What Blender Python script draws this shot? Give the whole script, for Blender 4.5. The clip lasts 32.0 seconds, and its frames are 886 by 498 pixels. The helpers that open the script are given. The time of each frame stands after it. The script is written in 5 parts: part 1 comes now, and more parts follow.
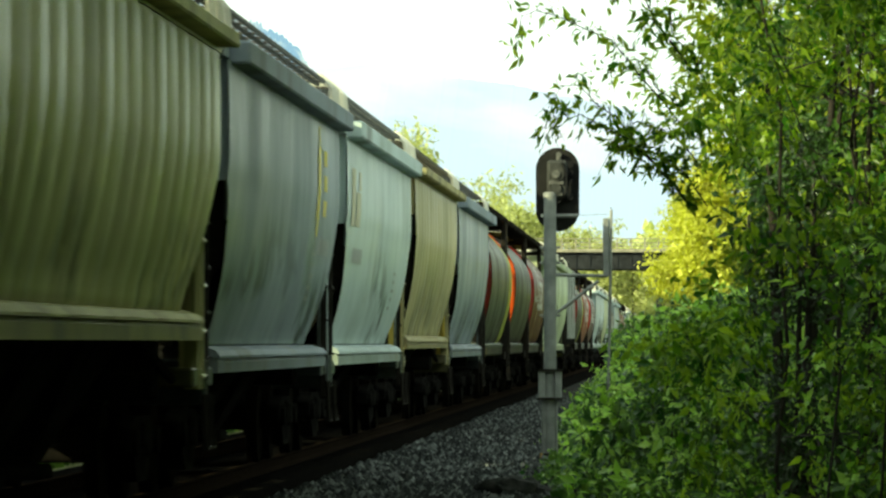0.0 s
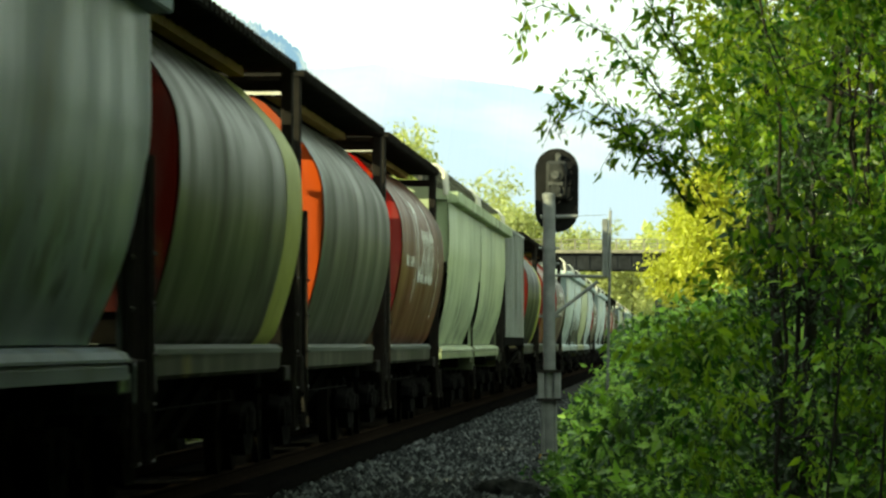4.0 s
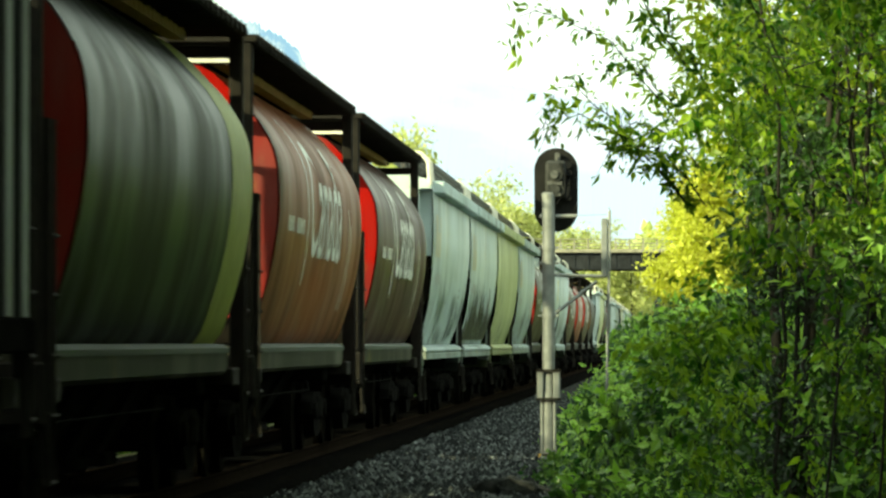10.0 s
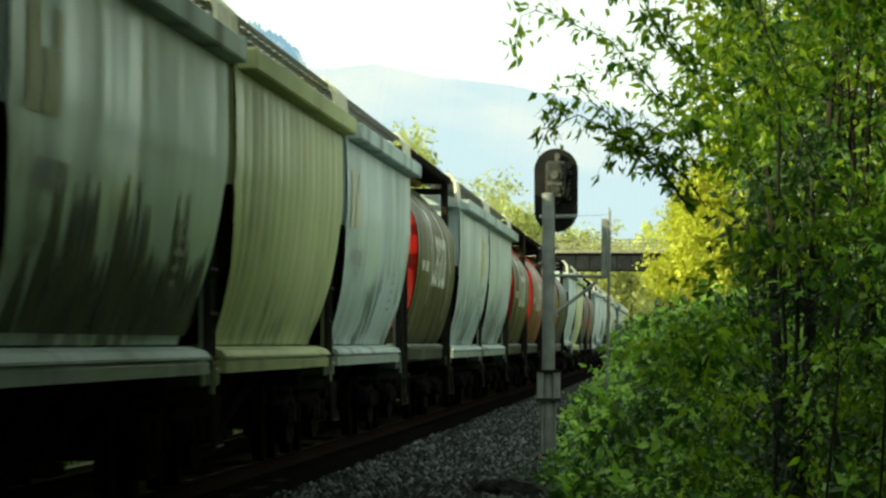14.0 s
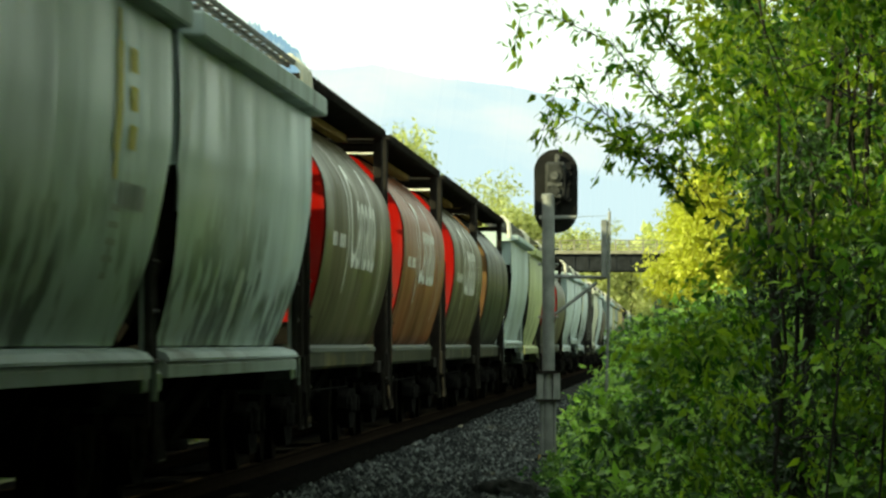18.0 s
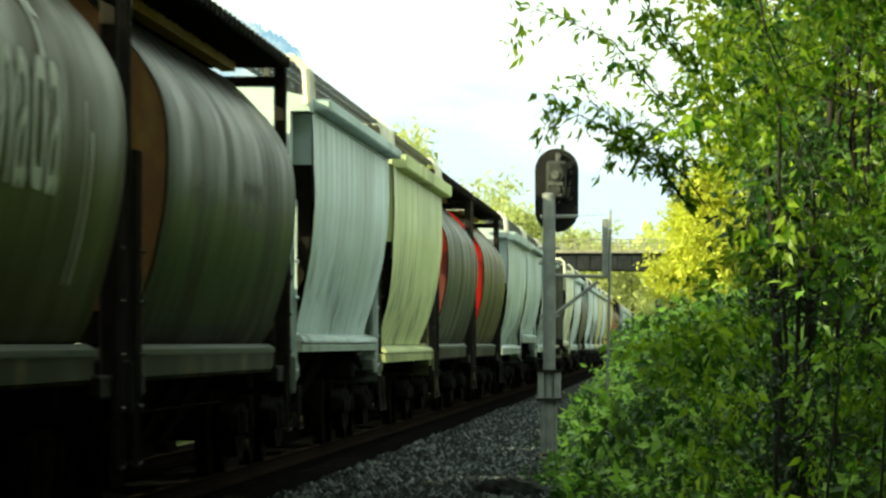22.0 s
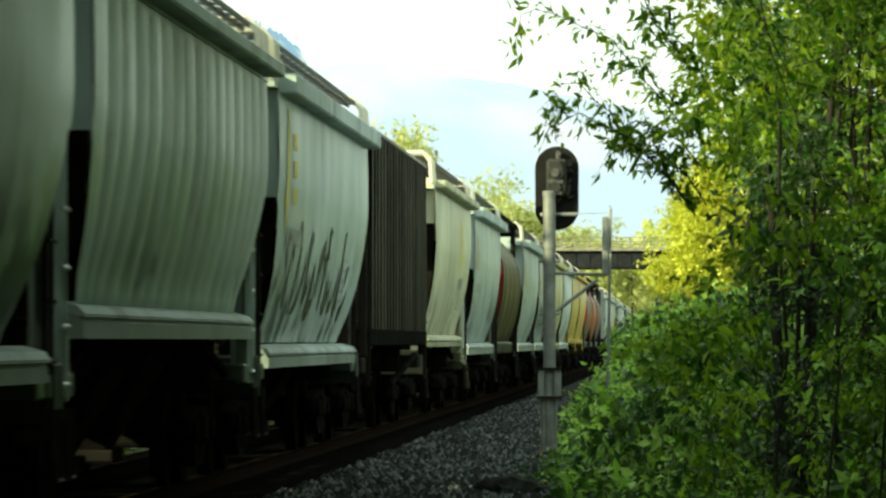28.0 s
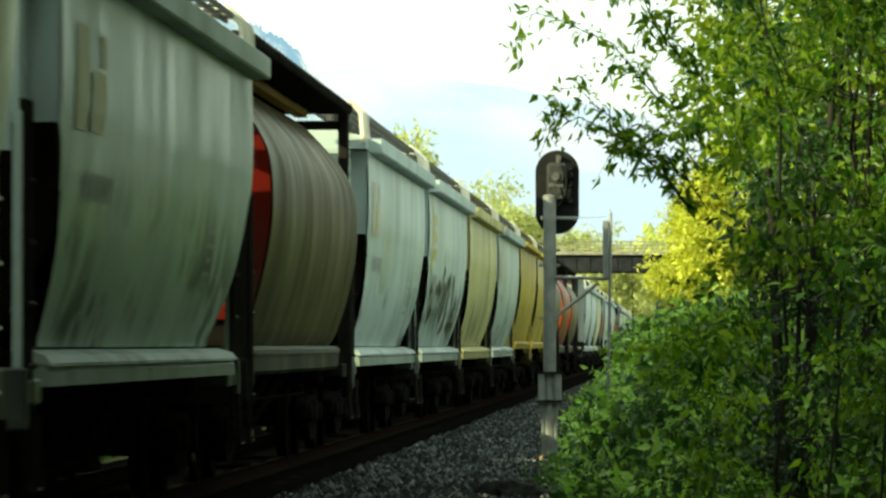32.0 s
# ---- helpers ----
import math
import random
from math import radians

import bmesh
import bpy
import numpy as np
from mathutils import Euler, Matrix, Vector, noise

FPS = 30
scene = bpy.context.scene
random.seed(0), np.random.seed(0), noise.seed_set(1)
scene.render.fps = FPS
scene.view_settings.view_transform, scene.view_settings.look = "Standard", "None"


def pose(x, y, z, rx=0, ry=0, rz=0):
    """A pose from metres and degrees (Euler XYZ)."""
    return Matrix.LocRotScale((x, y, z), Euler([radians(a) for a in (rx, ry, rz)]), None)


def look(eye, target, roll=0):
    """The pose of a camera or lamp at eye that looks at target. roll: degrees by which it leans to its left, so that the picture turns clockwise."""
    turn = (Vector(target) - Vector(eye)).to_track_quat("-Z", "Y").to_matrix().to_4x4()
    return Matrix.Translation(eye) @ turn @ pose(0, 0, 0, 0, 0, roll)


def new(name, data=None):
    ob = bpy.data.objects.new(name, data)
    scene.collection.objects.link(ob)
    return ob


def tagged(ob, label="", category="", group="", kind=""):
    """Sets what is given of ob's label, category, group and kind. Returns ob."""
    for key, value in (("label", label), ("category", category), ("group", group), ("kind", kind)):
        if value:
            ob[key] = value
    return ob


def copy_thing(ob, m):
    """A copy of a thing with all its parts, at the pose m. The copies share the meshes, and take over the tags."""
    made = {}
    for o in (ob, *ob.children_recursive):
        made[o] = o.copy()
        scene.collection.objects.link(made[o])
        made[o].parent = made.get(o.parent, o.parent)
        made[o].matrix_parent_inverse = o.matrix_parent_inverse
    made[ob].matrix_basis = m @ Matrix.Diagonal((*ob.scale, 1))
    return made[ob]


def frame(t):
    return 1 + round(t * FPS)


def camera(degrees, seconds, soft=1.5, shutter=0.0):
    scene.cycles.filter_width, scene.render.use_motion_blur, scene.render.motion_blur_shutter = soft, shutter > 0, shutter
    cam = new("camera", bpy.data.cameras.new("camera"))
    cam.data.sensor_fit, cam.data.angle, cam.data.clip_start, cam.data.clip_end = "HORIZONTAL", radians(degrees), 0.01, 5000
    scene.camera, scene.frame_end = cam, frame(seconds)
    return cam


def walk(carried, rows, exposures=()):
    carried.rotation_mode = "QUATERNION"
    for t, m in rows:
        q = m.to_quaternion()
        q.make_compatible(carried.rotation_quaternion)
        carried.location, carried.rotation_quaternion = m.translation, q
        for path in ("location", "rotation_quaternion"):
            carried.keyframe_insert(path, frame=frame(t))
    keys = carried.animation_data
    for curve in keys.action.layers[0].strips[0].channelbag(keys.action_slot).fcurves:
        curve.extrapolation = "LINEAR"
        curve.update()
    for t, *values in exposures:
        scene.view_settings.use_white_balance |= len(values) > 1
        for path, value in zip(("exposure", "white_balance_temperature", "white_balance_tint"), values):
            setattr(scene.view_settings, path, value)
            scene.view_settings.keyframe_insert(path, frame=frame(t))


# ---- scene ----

# A parked tripod view along a single track, with a grain train coming on.
# x: across the track, y: along it, z: up from the gravel beside it.
EYE = (0.0, 0.0, 1.71)
FOCAL = 9215.0                 # picture widths of 1568
TRACK_X = -5.79
RAIL_Z = 0.28
cam = camera(2 * math.degrees(math.atan(784 / FOCAL)), 32.0, soft=2.5, shutter=0.5)


def aim(du, dv):
    """The tripod's aim, nudged by the wind."""
    tilt = math.atan((167.0 + dv) / FOCAL)
    turn = math.atan((405.6 + du) / FOCAL * math.cos(tilt))
    return pose(*EYE, 90 + math.degrees(tilt), 0, math.degrees(turn))


# the camera opens up for dark cars and closes for pale ones
STOPS = [(0, 0.68), (1, 0.43), (2, 0.38), (3, 0.49), (6, 0.64), (7, 0.56), (8, 0.44), (9, 0.63), (10, 0.89), (11, 0.74), (12, 0.70), (13, 0.47), (14, 0.42), (17, 0.64), (18, 0.52), (19, 0.56), (20, 0.72), (21, 0.84), (22, 0.85), (23, 0.76), (24, 0.59), (25, 0.55), (28, 0.61), (29, 0.56), (30, 0.70), (31, 0.76), (32, 0.64)]
walk(cam, [(0.0, aim(1.6, -1.3)), (0.5, aim(0.1, 0.6)), (1.0, aim(-0.5, -1.3)), (1.5, aim(-1.4, -1.0)), (2.0, aim(-0.8, 1.2)), (2.5, aim(0.4, -0.0)), (3.0, aim(0.1, -1.3)), (3.5, aim(0.1, -0.7)), (5.5, aim(0.4, 1.2)), (6.0, aim(0.7, -2.5)), (6.5, aim(1.0, -0.0)), (7.0, aim(0.1, 0.6)), (7.5, aim(0.7, -0.3)), (8.0, aim(-0.8, -0.3)), (8.5, aim(-0.8, -2.2)), (9.0, aim(-1.4, 1.5)), (9.5, aim(0.1, 0.6)), (10.0, aim(-1.1, -0.7)), (10.5, aim(-0.2, 3.3)), (11.0, aim(0.4, 1.2)), (11.5, aim(0.1, 0.9)), (12.0, aim(-0.8, 1.2)), (12.5, aim(0.7, -0.3)), (13.0, aim(0.4, -0.7)), (13.5, aim(-1.4, 1.2)), (14.0, aim(-1.1, -0.0)), (14.5, aim(-0.8, 0.3)), (16.5, aim(-1.7, -1.6)), (17.0, aim(-2.4, 0.6)), (17.5, aim(0.1, -1.9)), (18.0, aim(-1.4, 1.5)), (18.5, aim(0.1, -0.7)), (19.0, aim(0.4, -0.7)), (19.5, aim(0.4, -0.3)), (20.0, aim(1.0, -1.0)), (20.5, aim(1.9, -1.0)), (21.0, aim(0.7, 0.6)), (21.5, aim(0.4, -0.6)), (22.0, aim(0.1, -0.0)), (22.5, aim(0.1, 1.8)), (23.0, aim(-0.8, 2.1)), (23.5, aim(0.1, 0.9)), (24.0, aim(1.3, 1.8)), (24.5, aim(2.2, 0.6)), (25.0, aim(0.7, 1.2)), (25.5, aim(1.0, -0.3)), (27.5, aim(0.7, -1.3)), (28.0, aim(0.4, -3.7)), (28.5, aim(-1.4, 0.6)), (29.0, aim(-0.2, -3.1)), (29.5, aim(-0.8, -0.3)), (30.0, aim(0.1, 0.9)), (30.5, aim(-0.8, 1.2)), (31.0, aim(-0.2, -0.3)), (31.5, aim(0.4, -0.3)), (32.0, aim(1.0, 3.3))], [(t, s + 0.15, 7050, -22) for t, s in STOPS])

# ---------------------------------------------------------------- light
SUN_EL, SUN_SIDE = radians(20), radians(40)
to_sun = Vector((-math.cos(SUN_SIDE) * math.cos(SUN_EL), -math.sin(SUN_SIDE) * math.cos(SUN_EL), math.sin(SUN_EL)))
world = bpy.data.worlds.new("sky")
scene.world = world
world.use_nodes = True
wn, wl = world.node_tree.nodes, world.node_tree.links
sky = wn.new("ShaderNodeTexSky")
sky.sky_type, sky.sun_disc = "NISHITA", False
sky.sun_elevation, sky.sun_rotation = SUN_EL, math.atan2(to_sun.x, to_sun.y) % (2 * math.pi)
sky.air_density, sky.dust_density = 1.0, 3.0
wcoord, wnoise, wramp, wmix = (wn.new("ShaderNode" + k) for k in ("TexCoord", "TexNoise", "ValToRGB", "Mix"))
wnoise.inputs["Scale"].default_value, wnoise.inputs["Detail"].default_value = 3.0, 5
wramp.color_ramp.elements[0].position, wramp.color_ramp.elements[1].position = 0.15, 0.5
wmix.data_type = "RGBA"
wmix.inputs[7].default_value = (10.8, 11.0, 11.4, 1)     # thin bright cloud
wl.new(wcoord.outputs["Generated"], wnoise.inputs["Vector"])
wl.new(wnoise.outputs["Fac"], wramp.inputs["Fac"])
wl.new(wramp.outputs["Color"], wmix.inputs[0])
wl.new(sky.outputs["Color"], wmix.inputs[6])
wl.new(wmix.outputs[2], wn["Background"].inputs["Color"])
wn["Background"].inputs["Strength"].default_value = 0.08
sun = new("sun", bpy.data.lights.new("sun", "SUN"))
sun.data.energy, sun.data.angle, sun.data.color = 5.0, radians(0.53), (1.0, 0.86, 0.6)
sun.matrix_world = look((0, 0, 60), Vector((0, 0, 60)) - to_sun)


# ---------------------------------------------------------------- materials
class Mat:
    """A node material under construction."""

    def __init__(self, name, rough=0.7, metal=0.0, spec=0.5):
        self.m = bpy.data.materials.new(name)
        self.m.use_nodes = True
        self.n, self.l = self.m.node_tree.nodes, self.m.node_tree.links
        self.p = self.n["Principled BSDF"]
        self.p.inputs["Roughness"].default_value = rough
        self.p.inputs["Metallic"].default_value = metal
        self.p.inputs["Specular IOR Level"].default_value = spec

    def coord(self, scale=(1, 1, 1), shift=None, kind="Object"):
        c, mp = self.n.new("ShaderNodeTexCoord"), self.n.new("ShaderNodeMapping")
        mp.inputs["Scale"].default_value = scale
        self.l.new(c.outputs[kind], mp.inputs["Vector"])
        if shift:
            self.l.new(shift, mp.inputs["Location"])
        return mp.outputs["Vector"]

    def noise(self, vec, scale, detail=4, rough=0.55):
        t = self.n.new("ShaderNodeTexNoise")
        t.inputs["Scale"].default_value, t.inputs["Detail"].default_value, t.inputs["Roughness"].default_value = scale, detail, rough
        self.l.new(vec, t.inputs["Vector"])
        return t.outputs["Fac"]

    def ramp(self, fac, lo, hi, a=(0, 0, 0), b=(1, 1, 1)):
        r = self.n.new("ShaderNodeValToRGB")
        e = r.color_ramp.elements
        e[0].position, e[1].position, e[0].color, e[1].color = lo, hi, (*a, 1), (*b, 1)
        self.l.new(fac, r.inputs["Fac"])
        return r.outputs["Color"]

    def mix(self, fac, a, b, mode="MIX"):
        x = self.n.new("ShaderNodeMix")
        x.data_type, x.blend_type = "RGBA", mode
        for v, i in ((fac, 0), (a, 6), (b, 7)):
            if isinstance(v, (int, float)):
                x.inputs[i].default_value = v
            elif isinstance(v, tuple):
                x.inputs[i].default_value = (*v, 1)
            else:
                self.l.new(v, x.inputs[i])
        return x.outputs[2]

    def math(self, op, a, b):
        x = self.n.new("ShaderNodeMath")
        x.operation = op
        for v, i in ((a, 0), (b, 1)):
            if isinstance(v, (int, float)):
                x.inputs[i].default_value = v
            else:
                self.l.new(v, x.inputs[i])
        return x.outputs[0]

    def color(self, c):
        if isinstance(c, tuple):
            self.p.inputs["Base Color"].default_value = (*c, 1)
        else:
            self.l.new(c, self.p.inputs["Base Color"])
        return self

    def bump(self, h, strength=0.3, dist=0.02):
        b = self.n.new("ShaderNodeBump")
        b.inputs["Strength"].default_value, b.inputs["Distance"].default_value = strength, dist
        self.l.new(h, b.inputs["Height"])
        self.l.new(b.outputs["Normal"], self.p.inputs["Normal"])
        return self


def plain(name, a, b, scale=4.0, rough=0.7, metal=0.0, bump=0.2, dist=0.01, kind="Object", spec=0.4):
    """A surface that wavers between two colours, with fine relief."""
    m = Mat(name, rough, metal, spec)
    v = m.coord(kind=kind)
    m.color(m.mix(m.ramp(m.noise(v, scale), 0.3, 0.7), a, b))
    m.bump(m.noise(v, scale * 9, 3), bump, dist)
    return m.m


def car_paint(name, rough, soot, tag, grime=(0.13, 0.125, 0.1), ochre=(0.36, 0.28, 0.06), spec=0.35, bump=0.05, pale=0.0):
    """Weathered paint in the car's own colour: fading, run-down stains, rust, and sprayed-over tags low down."""
    m = Mat(name, rough, 0.0, spec)
    info = m.n.new("ShaderNodeObjectInfo")
    comb = m.n.new("ShaderNodeCombineXYZ")
    for i in range(3):
        m.l.new(m.math("MULTIPLY", info.outputs["Random"], 37.0 + 11 * i), comb.inputs[i])
    off = comb.outputs[0]
    sep = m.n.new("ShaderNodeSeparateXYZ")
    m.l.new(m.coord(), sep.inputs[0])
    fade = m.noise(m.coord((1, 0.16, 0.5), off), 1.0, 3)
    runs = m.noise(m.coord((1, 0.5, 0.17), off), 1.5, 5, 0.55)
    where = m.noise(m.coord((1, 0.13, 0.3), off), 1.3, 3)
    fine = m.noise(m.coord((1, 0.9, 0.4), off), 1.8, 4)
    blot = m.noise(m.coord((1, 0.2, 0.36), off), 1.9, 4, 0.6)
    spray = m.noise(m.coord((1, 0.2, 0.75), off), 1.2, 2, 0.4)
    stroke = m.noise(m.coord((1, 0.9, 0.9), off), 1.7, 3, 0.5)
    low = m.ramp(m.math("DIVIDE", sep.outputs[2], 4.3), 0.46, 0.68, (1, 1, 1), (0.03, 0.03, 0.03))
    c = m.mix(m.ramp(fade, 0.35, 0.7), info.outputs["Color"], m.mix(1.0, info.outputs["Color"], (0.72, 0.74, 0.7), "MULTIPLY"))
    c = m.mix(m.math("MULTIPLY", m.math("MULTIPLY", m.ramp(runs, 0.45, 0.68), m.ramp(where, 0.38, 0.62)), soot), c, grime)
    c = m.mix(m.math("MULTIPLY", m.ramp(fine, 0.55, 0.8), soot * 0.1), c, grime)
    c = m.mix(m.math("MULTIPLY", m.ramp(blot, 0.6, 0.78), 0.35), c, ochre)
    tags = m.math("MULTIPLY", m.math("MULTIPLY", m.ramp(spray, 0.46, 0.56), m.ramp(stroke, 0.46, 0.53)), low)
    c = m.mix(m.math("MULTIPLY", tags, tag), c, (0.035, 0.042, 0.04))
    if pale:
        scrape = m.noise(m.coord((1, 0.8, 0.26), off), 1.4, 4, 0.55)
        c = m.mix(m.math("MULTIPLY", m.math("MULTIPLY", m.ramp(scrape, 0.52, 0.72), m.ramp(spray, 0.42, 0.6)), pale), c, (0.4, 0.42, 0.38))
    m.color(c)
    dull = m.ramp(runs, 0.4, 0.75, (rough,) * 3, (min(0.6, rough + 0.25),) * 3)
    m.l.new(dull, m.p.inputs["Roughness"])
    m.bump(fine, bump, 0.01)
    return m.m


PAINT = car_paint("weathered_paint", 0.28, 0.3, 0.8, (0.12, 0.125, 0.12), spec=0.06, bump=0.008)
PAINT_SOFT = car_paint("faded_paint", 0.3, 0.4, 0.5, (0.12, 0.125, 0.115), spec=0.06, bump=0.008)
PAINT_GLOSS = car_paint("tank_enamel", 0.3, 0.8, 0.15, (0.03, 0.027, 0.018), (0.11, 0.07, 0.018), 0.016, 0.004, 0.15)
PAINT_RIB = car_paint("rib_paint", 0.55, 0.8, 0.0, spec=0.02)
STEEL = plain("grimy_black_steel", (0.012, 0.011, 0.01), (0.022, 0.019, 0.016), 5, 0.8, spec=0.06)
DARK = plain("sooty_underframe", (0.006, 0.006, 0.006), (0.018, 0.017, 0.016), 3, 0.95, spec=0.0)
GRATE = plain("galvanised_grating", (0.04, 0.038, 0.038), (0.09, 0.085, 0.08), 6, 0.7)
PIPE = plain("pale_hand_rail", (0.55, 0.52, 0.44), (0.7, 0.68, 0.6), 4, 0.5)
RUST = plain("rust_brown_steel", (0.26, 0.15, 0.04), (0.42, 0.27, 0.08), 6, 0.8)
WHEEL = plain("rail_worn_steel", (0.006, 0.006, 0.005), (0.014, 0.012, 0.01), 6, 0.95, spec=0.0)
LETTER = plain("faded_white_lettering", (0.6, 0.59, 0.53), (0.85, 0.84, 0.8), 3, 0.5, spec=0.2)
DECAL = plain("faded_ochre_lettering", (0.46, 0.43, 0.28), (0.56, 0.54, 0.42), 1.2, 0.6)
DECAL_Y = plain("yellow_lettering", (0.6, 0.5, 0.06), (0.72, 0.63, 0.2), 3, 0.6)
GALV = plain("galvanised_mast", (0.15, 0.155, 0.155), (0.26, 0.265, 0.26), 5, 0.55, 0.2)
BOARD = plain("sun_bleached_black", (0.008, 0.008, 0.008), (0.018, 0.017, 0.016), 6, 0.7, spec=0.1)
CASE = plain("weathered_grey_casting", (0.014, 0.015, 0.015), (0.05, 0.05, 0.048), 12, 0.7, spec=0.15)
CASE_TRIM = plain("rubbed_casting", (0.05, 0.05, 0.05), (0.11, 0.11, 0.105), 12, 0.6, spec=0.2)
BLACK = plain("matt_black_enamel", (0.004, 0.004, 0.005), (0.012, 0.012, 0.013), 8, 0.7, spec=0.08)
BRIDGE_RAIL = plain("tarnished_railing", (0.16, 0.15, 0.12), (0.3, 0.28, 0.22), 3, 0.7, spec=0.1)
GIRDER = plain("dark_girder_paint", (0.01, 0.011, 0.013), (0.025, 0.027, 0.031), 2, 0.8, spec=0.1)
CONCRETE = plain("weathered_concrete", (0.2, 0.19, 0.17), (0.34, 0.33, 0.3), 5, 0.9, bump=0.5)
RAILM = plain("rail_steel", (0.01, 0.008, 0.006), (0.02, 0.014, 0.011), 8, 0.8, 0.0, spec=0.0)
TIE = plain("creosoted_timber", (0.006, 0.005, 0.004), (0.018, 0.014, 0.011), 6, 0.95, bump=0.6, spec=0.0)
ROCK = plain("dark_weathered_rock", (0.008, 0.009, 0.01), (0.04, 0.04, 0.038), 9, 0.9, bump=0.8, dist=0.02, spec=0.1)
BARK = plain("grey_brown_bark", (0.009, 0.008, 0.006), (0.028, 0.022, 0.016), 14, 0.9, bump=0.7)


def gravel_mat():
    m = Mat("crushed_ballast", 0.95, 0, 0.03)
    v = m.coord()
    vo = m.n.new("ShaderNodeTexVoronoi")
    vo.inputs["Scale"].default_value = 16
    m.l.new(v, vo.inputs["Vector"])
    base = m.mix(m.ramp(vo.outputs["Color"], 0.1, 0.9), (0.008, 0.009, 0.011), (0.045, 0.048, 0.05))
    m.color(m.mix(m.ramp(m.noise(v, 0.6), 0.45, 0.7), base, (0.06, 0.05, 0.035)))
    return m.bump(vo.outputs["Distance"], 1.0, 0.05).m


def stone_mat():
    m = Mat("ballast_stone", 0.85, 0, 0.25)
    g = m.n.new("ShaderNodeNewGeometry")
    c = m.ramp(g.outputs["Random Per Island"], 0.55, 1.0, (0.008, 0.009, 0.011), (0.19, 0.2, 0.205))
    return m.color(m.mix(m.ramp(m.noise(m.coord(), 20), 0.4, 0.9), c, (0.045, 0.05, 0.052), "MIX")).m


def ground_mat():
    m = Mat("rough_grass_ground", 0.95)
    v = m.coord()
    c = m.mix(m.ramp(m.noise(v, 0.25), 0.35, 0.65), (0.035, 0.06, 0.012), (0.12, 0.13, 0.035))
    m.color(m.mix(m.ramp(m.noise(v, 3), 0.4, 0.7), c, (0.07, 0.055, 0.03)))
    return m.bump(m.noise(v, 8), 0.8, 0.1).m


def leaf_mat(name, dark, light, through_amount=0.45, gloss=0.45, young=0.0):
    m = Mat(name, gloss, 0, 0.35)
    g = m.n.new("ShaderNodeNewGeometry")
    c = m.ramp(g.outputs["Random Per Island"], young, 1.0, dark, light)
    c = m.mix(m.ramp(m.noise(m.coord(), 0.8), 0.35, 0.7), c, tuple(0.6 * v for v in dark))
    # dark patches put into the colour for the shaded hollows between clumps
    if young:
        c = m.mix(m.ramp(m.noise(m.coord(), 2.4, 2), 0.5, 0.66), c, tuple(0.7 * v for v in dark))
    m.color(c)
    tr, add = m.n.new("ShaderNodeBsdfTranslucent"), m.n.new("ShaderNodeMixShader")
    m.l.new(m.mix(1.0, c, (1.2, 1.25, 0.6), "MULTIPLY"), tr.inputs["Color"])
    add.inputs[0].default_value = through_amount
    m.l.new(m.p.outputs[0], add.inputs[1])
    m.l.new(tr.outputs[0], add.inputs[2])
    m.l.new(add.outputs[0], m.n["Material Output"].inputs["Surface"])
    return m.m


BALLAST, STONE, GROUND = gravel_mat(), stone_mat(), ground_mat()
# oily stone, near black: the shade under the train is put into the colour
SHADED_BED = plain("shade_dark_oily_ballast", (0.003, 0.003, 0.003), (0.014, 0.013, 0.012), 9, 0.95, bump=1.0, dist=0.05, spec=0.0)
LEAF = leaf_mat("cottonwood_leaf", (0.03, 0.12, 0.008), (0.46, 0.61, 0.075), 0.6, 0.35)
LEAF_B = leaf_mat("alder_leaf", (0.13, 0.2, 0.01), (0.5, 0.57, 0.05), 0.5)
LEAF_Y = leaf_mat("spring_yellow_leaf", (0.5, 0.52, 0.05), (0.85, 0.84, 0.2))
LEAF_BR = leaf_mat("bramble_leaf", (0.024, 0.085, 0.016), (0.34, 0.51, 0.13), 0.4, 0.35, 0.1)
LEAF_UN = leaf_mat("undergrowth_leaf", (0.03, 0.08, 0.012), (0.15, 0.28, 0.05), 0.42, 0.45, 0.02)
# light caught by the young shoots is put into their leaf colour
LEAF_TIP = leaf_mat("lit_young_shoot_leaf", (0.24, 0.45, 0.07), (0.6, 0.82, 0.22), 0.5, 0.35)
LEAF_HOLLOW = leaf_mat("hollow_shade_leaf", (0.006, 0.018, 0.004), (0.05, 0.1, 0.025), 0.15, 0.4)
# pale with the distance haze, which is put into the leaf colour
LEAF_FAR = leaf_mat("hazed_spring_foliage", (0.42, 0.46, 0.18), (0.75, 0.75, 0.4))


# ---------------------------------------------------------------- mesh helpers
def box(bm, x0, x1, y0, y1, z0, z1, bevel=0.0):
    v = [bm.verts.new(p) for p in ((x0, y0, z0), (x1, y0, z0), (x1, y1, z0), (x0, y1, z0),
                                   (x0, y0, z1), (x1, y0, z1), (x1, y1, z1), (x0, y1, z1))]
    f = [bm.faces.new([v[i] for i in q]) for q in ((3, 2, 1, 0), (4, 5, 6, 7), (0, 1, 5, 4), (1, 2, 6, 5), (2, 3, 7, 6), (3, 0, 4, 7))]
    if bevel:
        edges = {e for g in f for e in g.edges}
        bmesh.ops.bevel(bm, geom=list(edges), offset=bevel, segments=1, affect="EDGES")


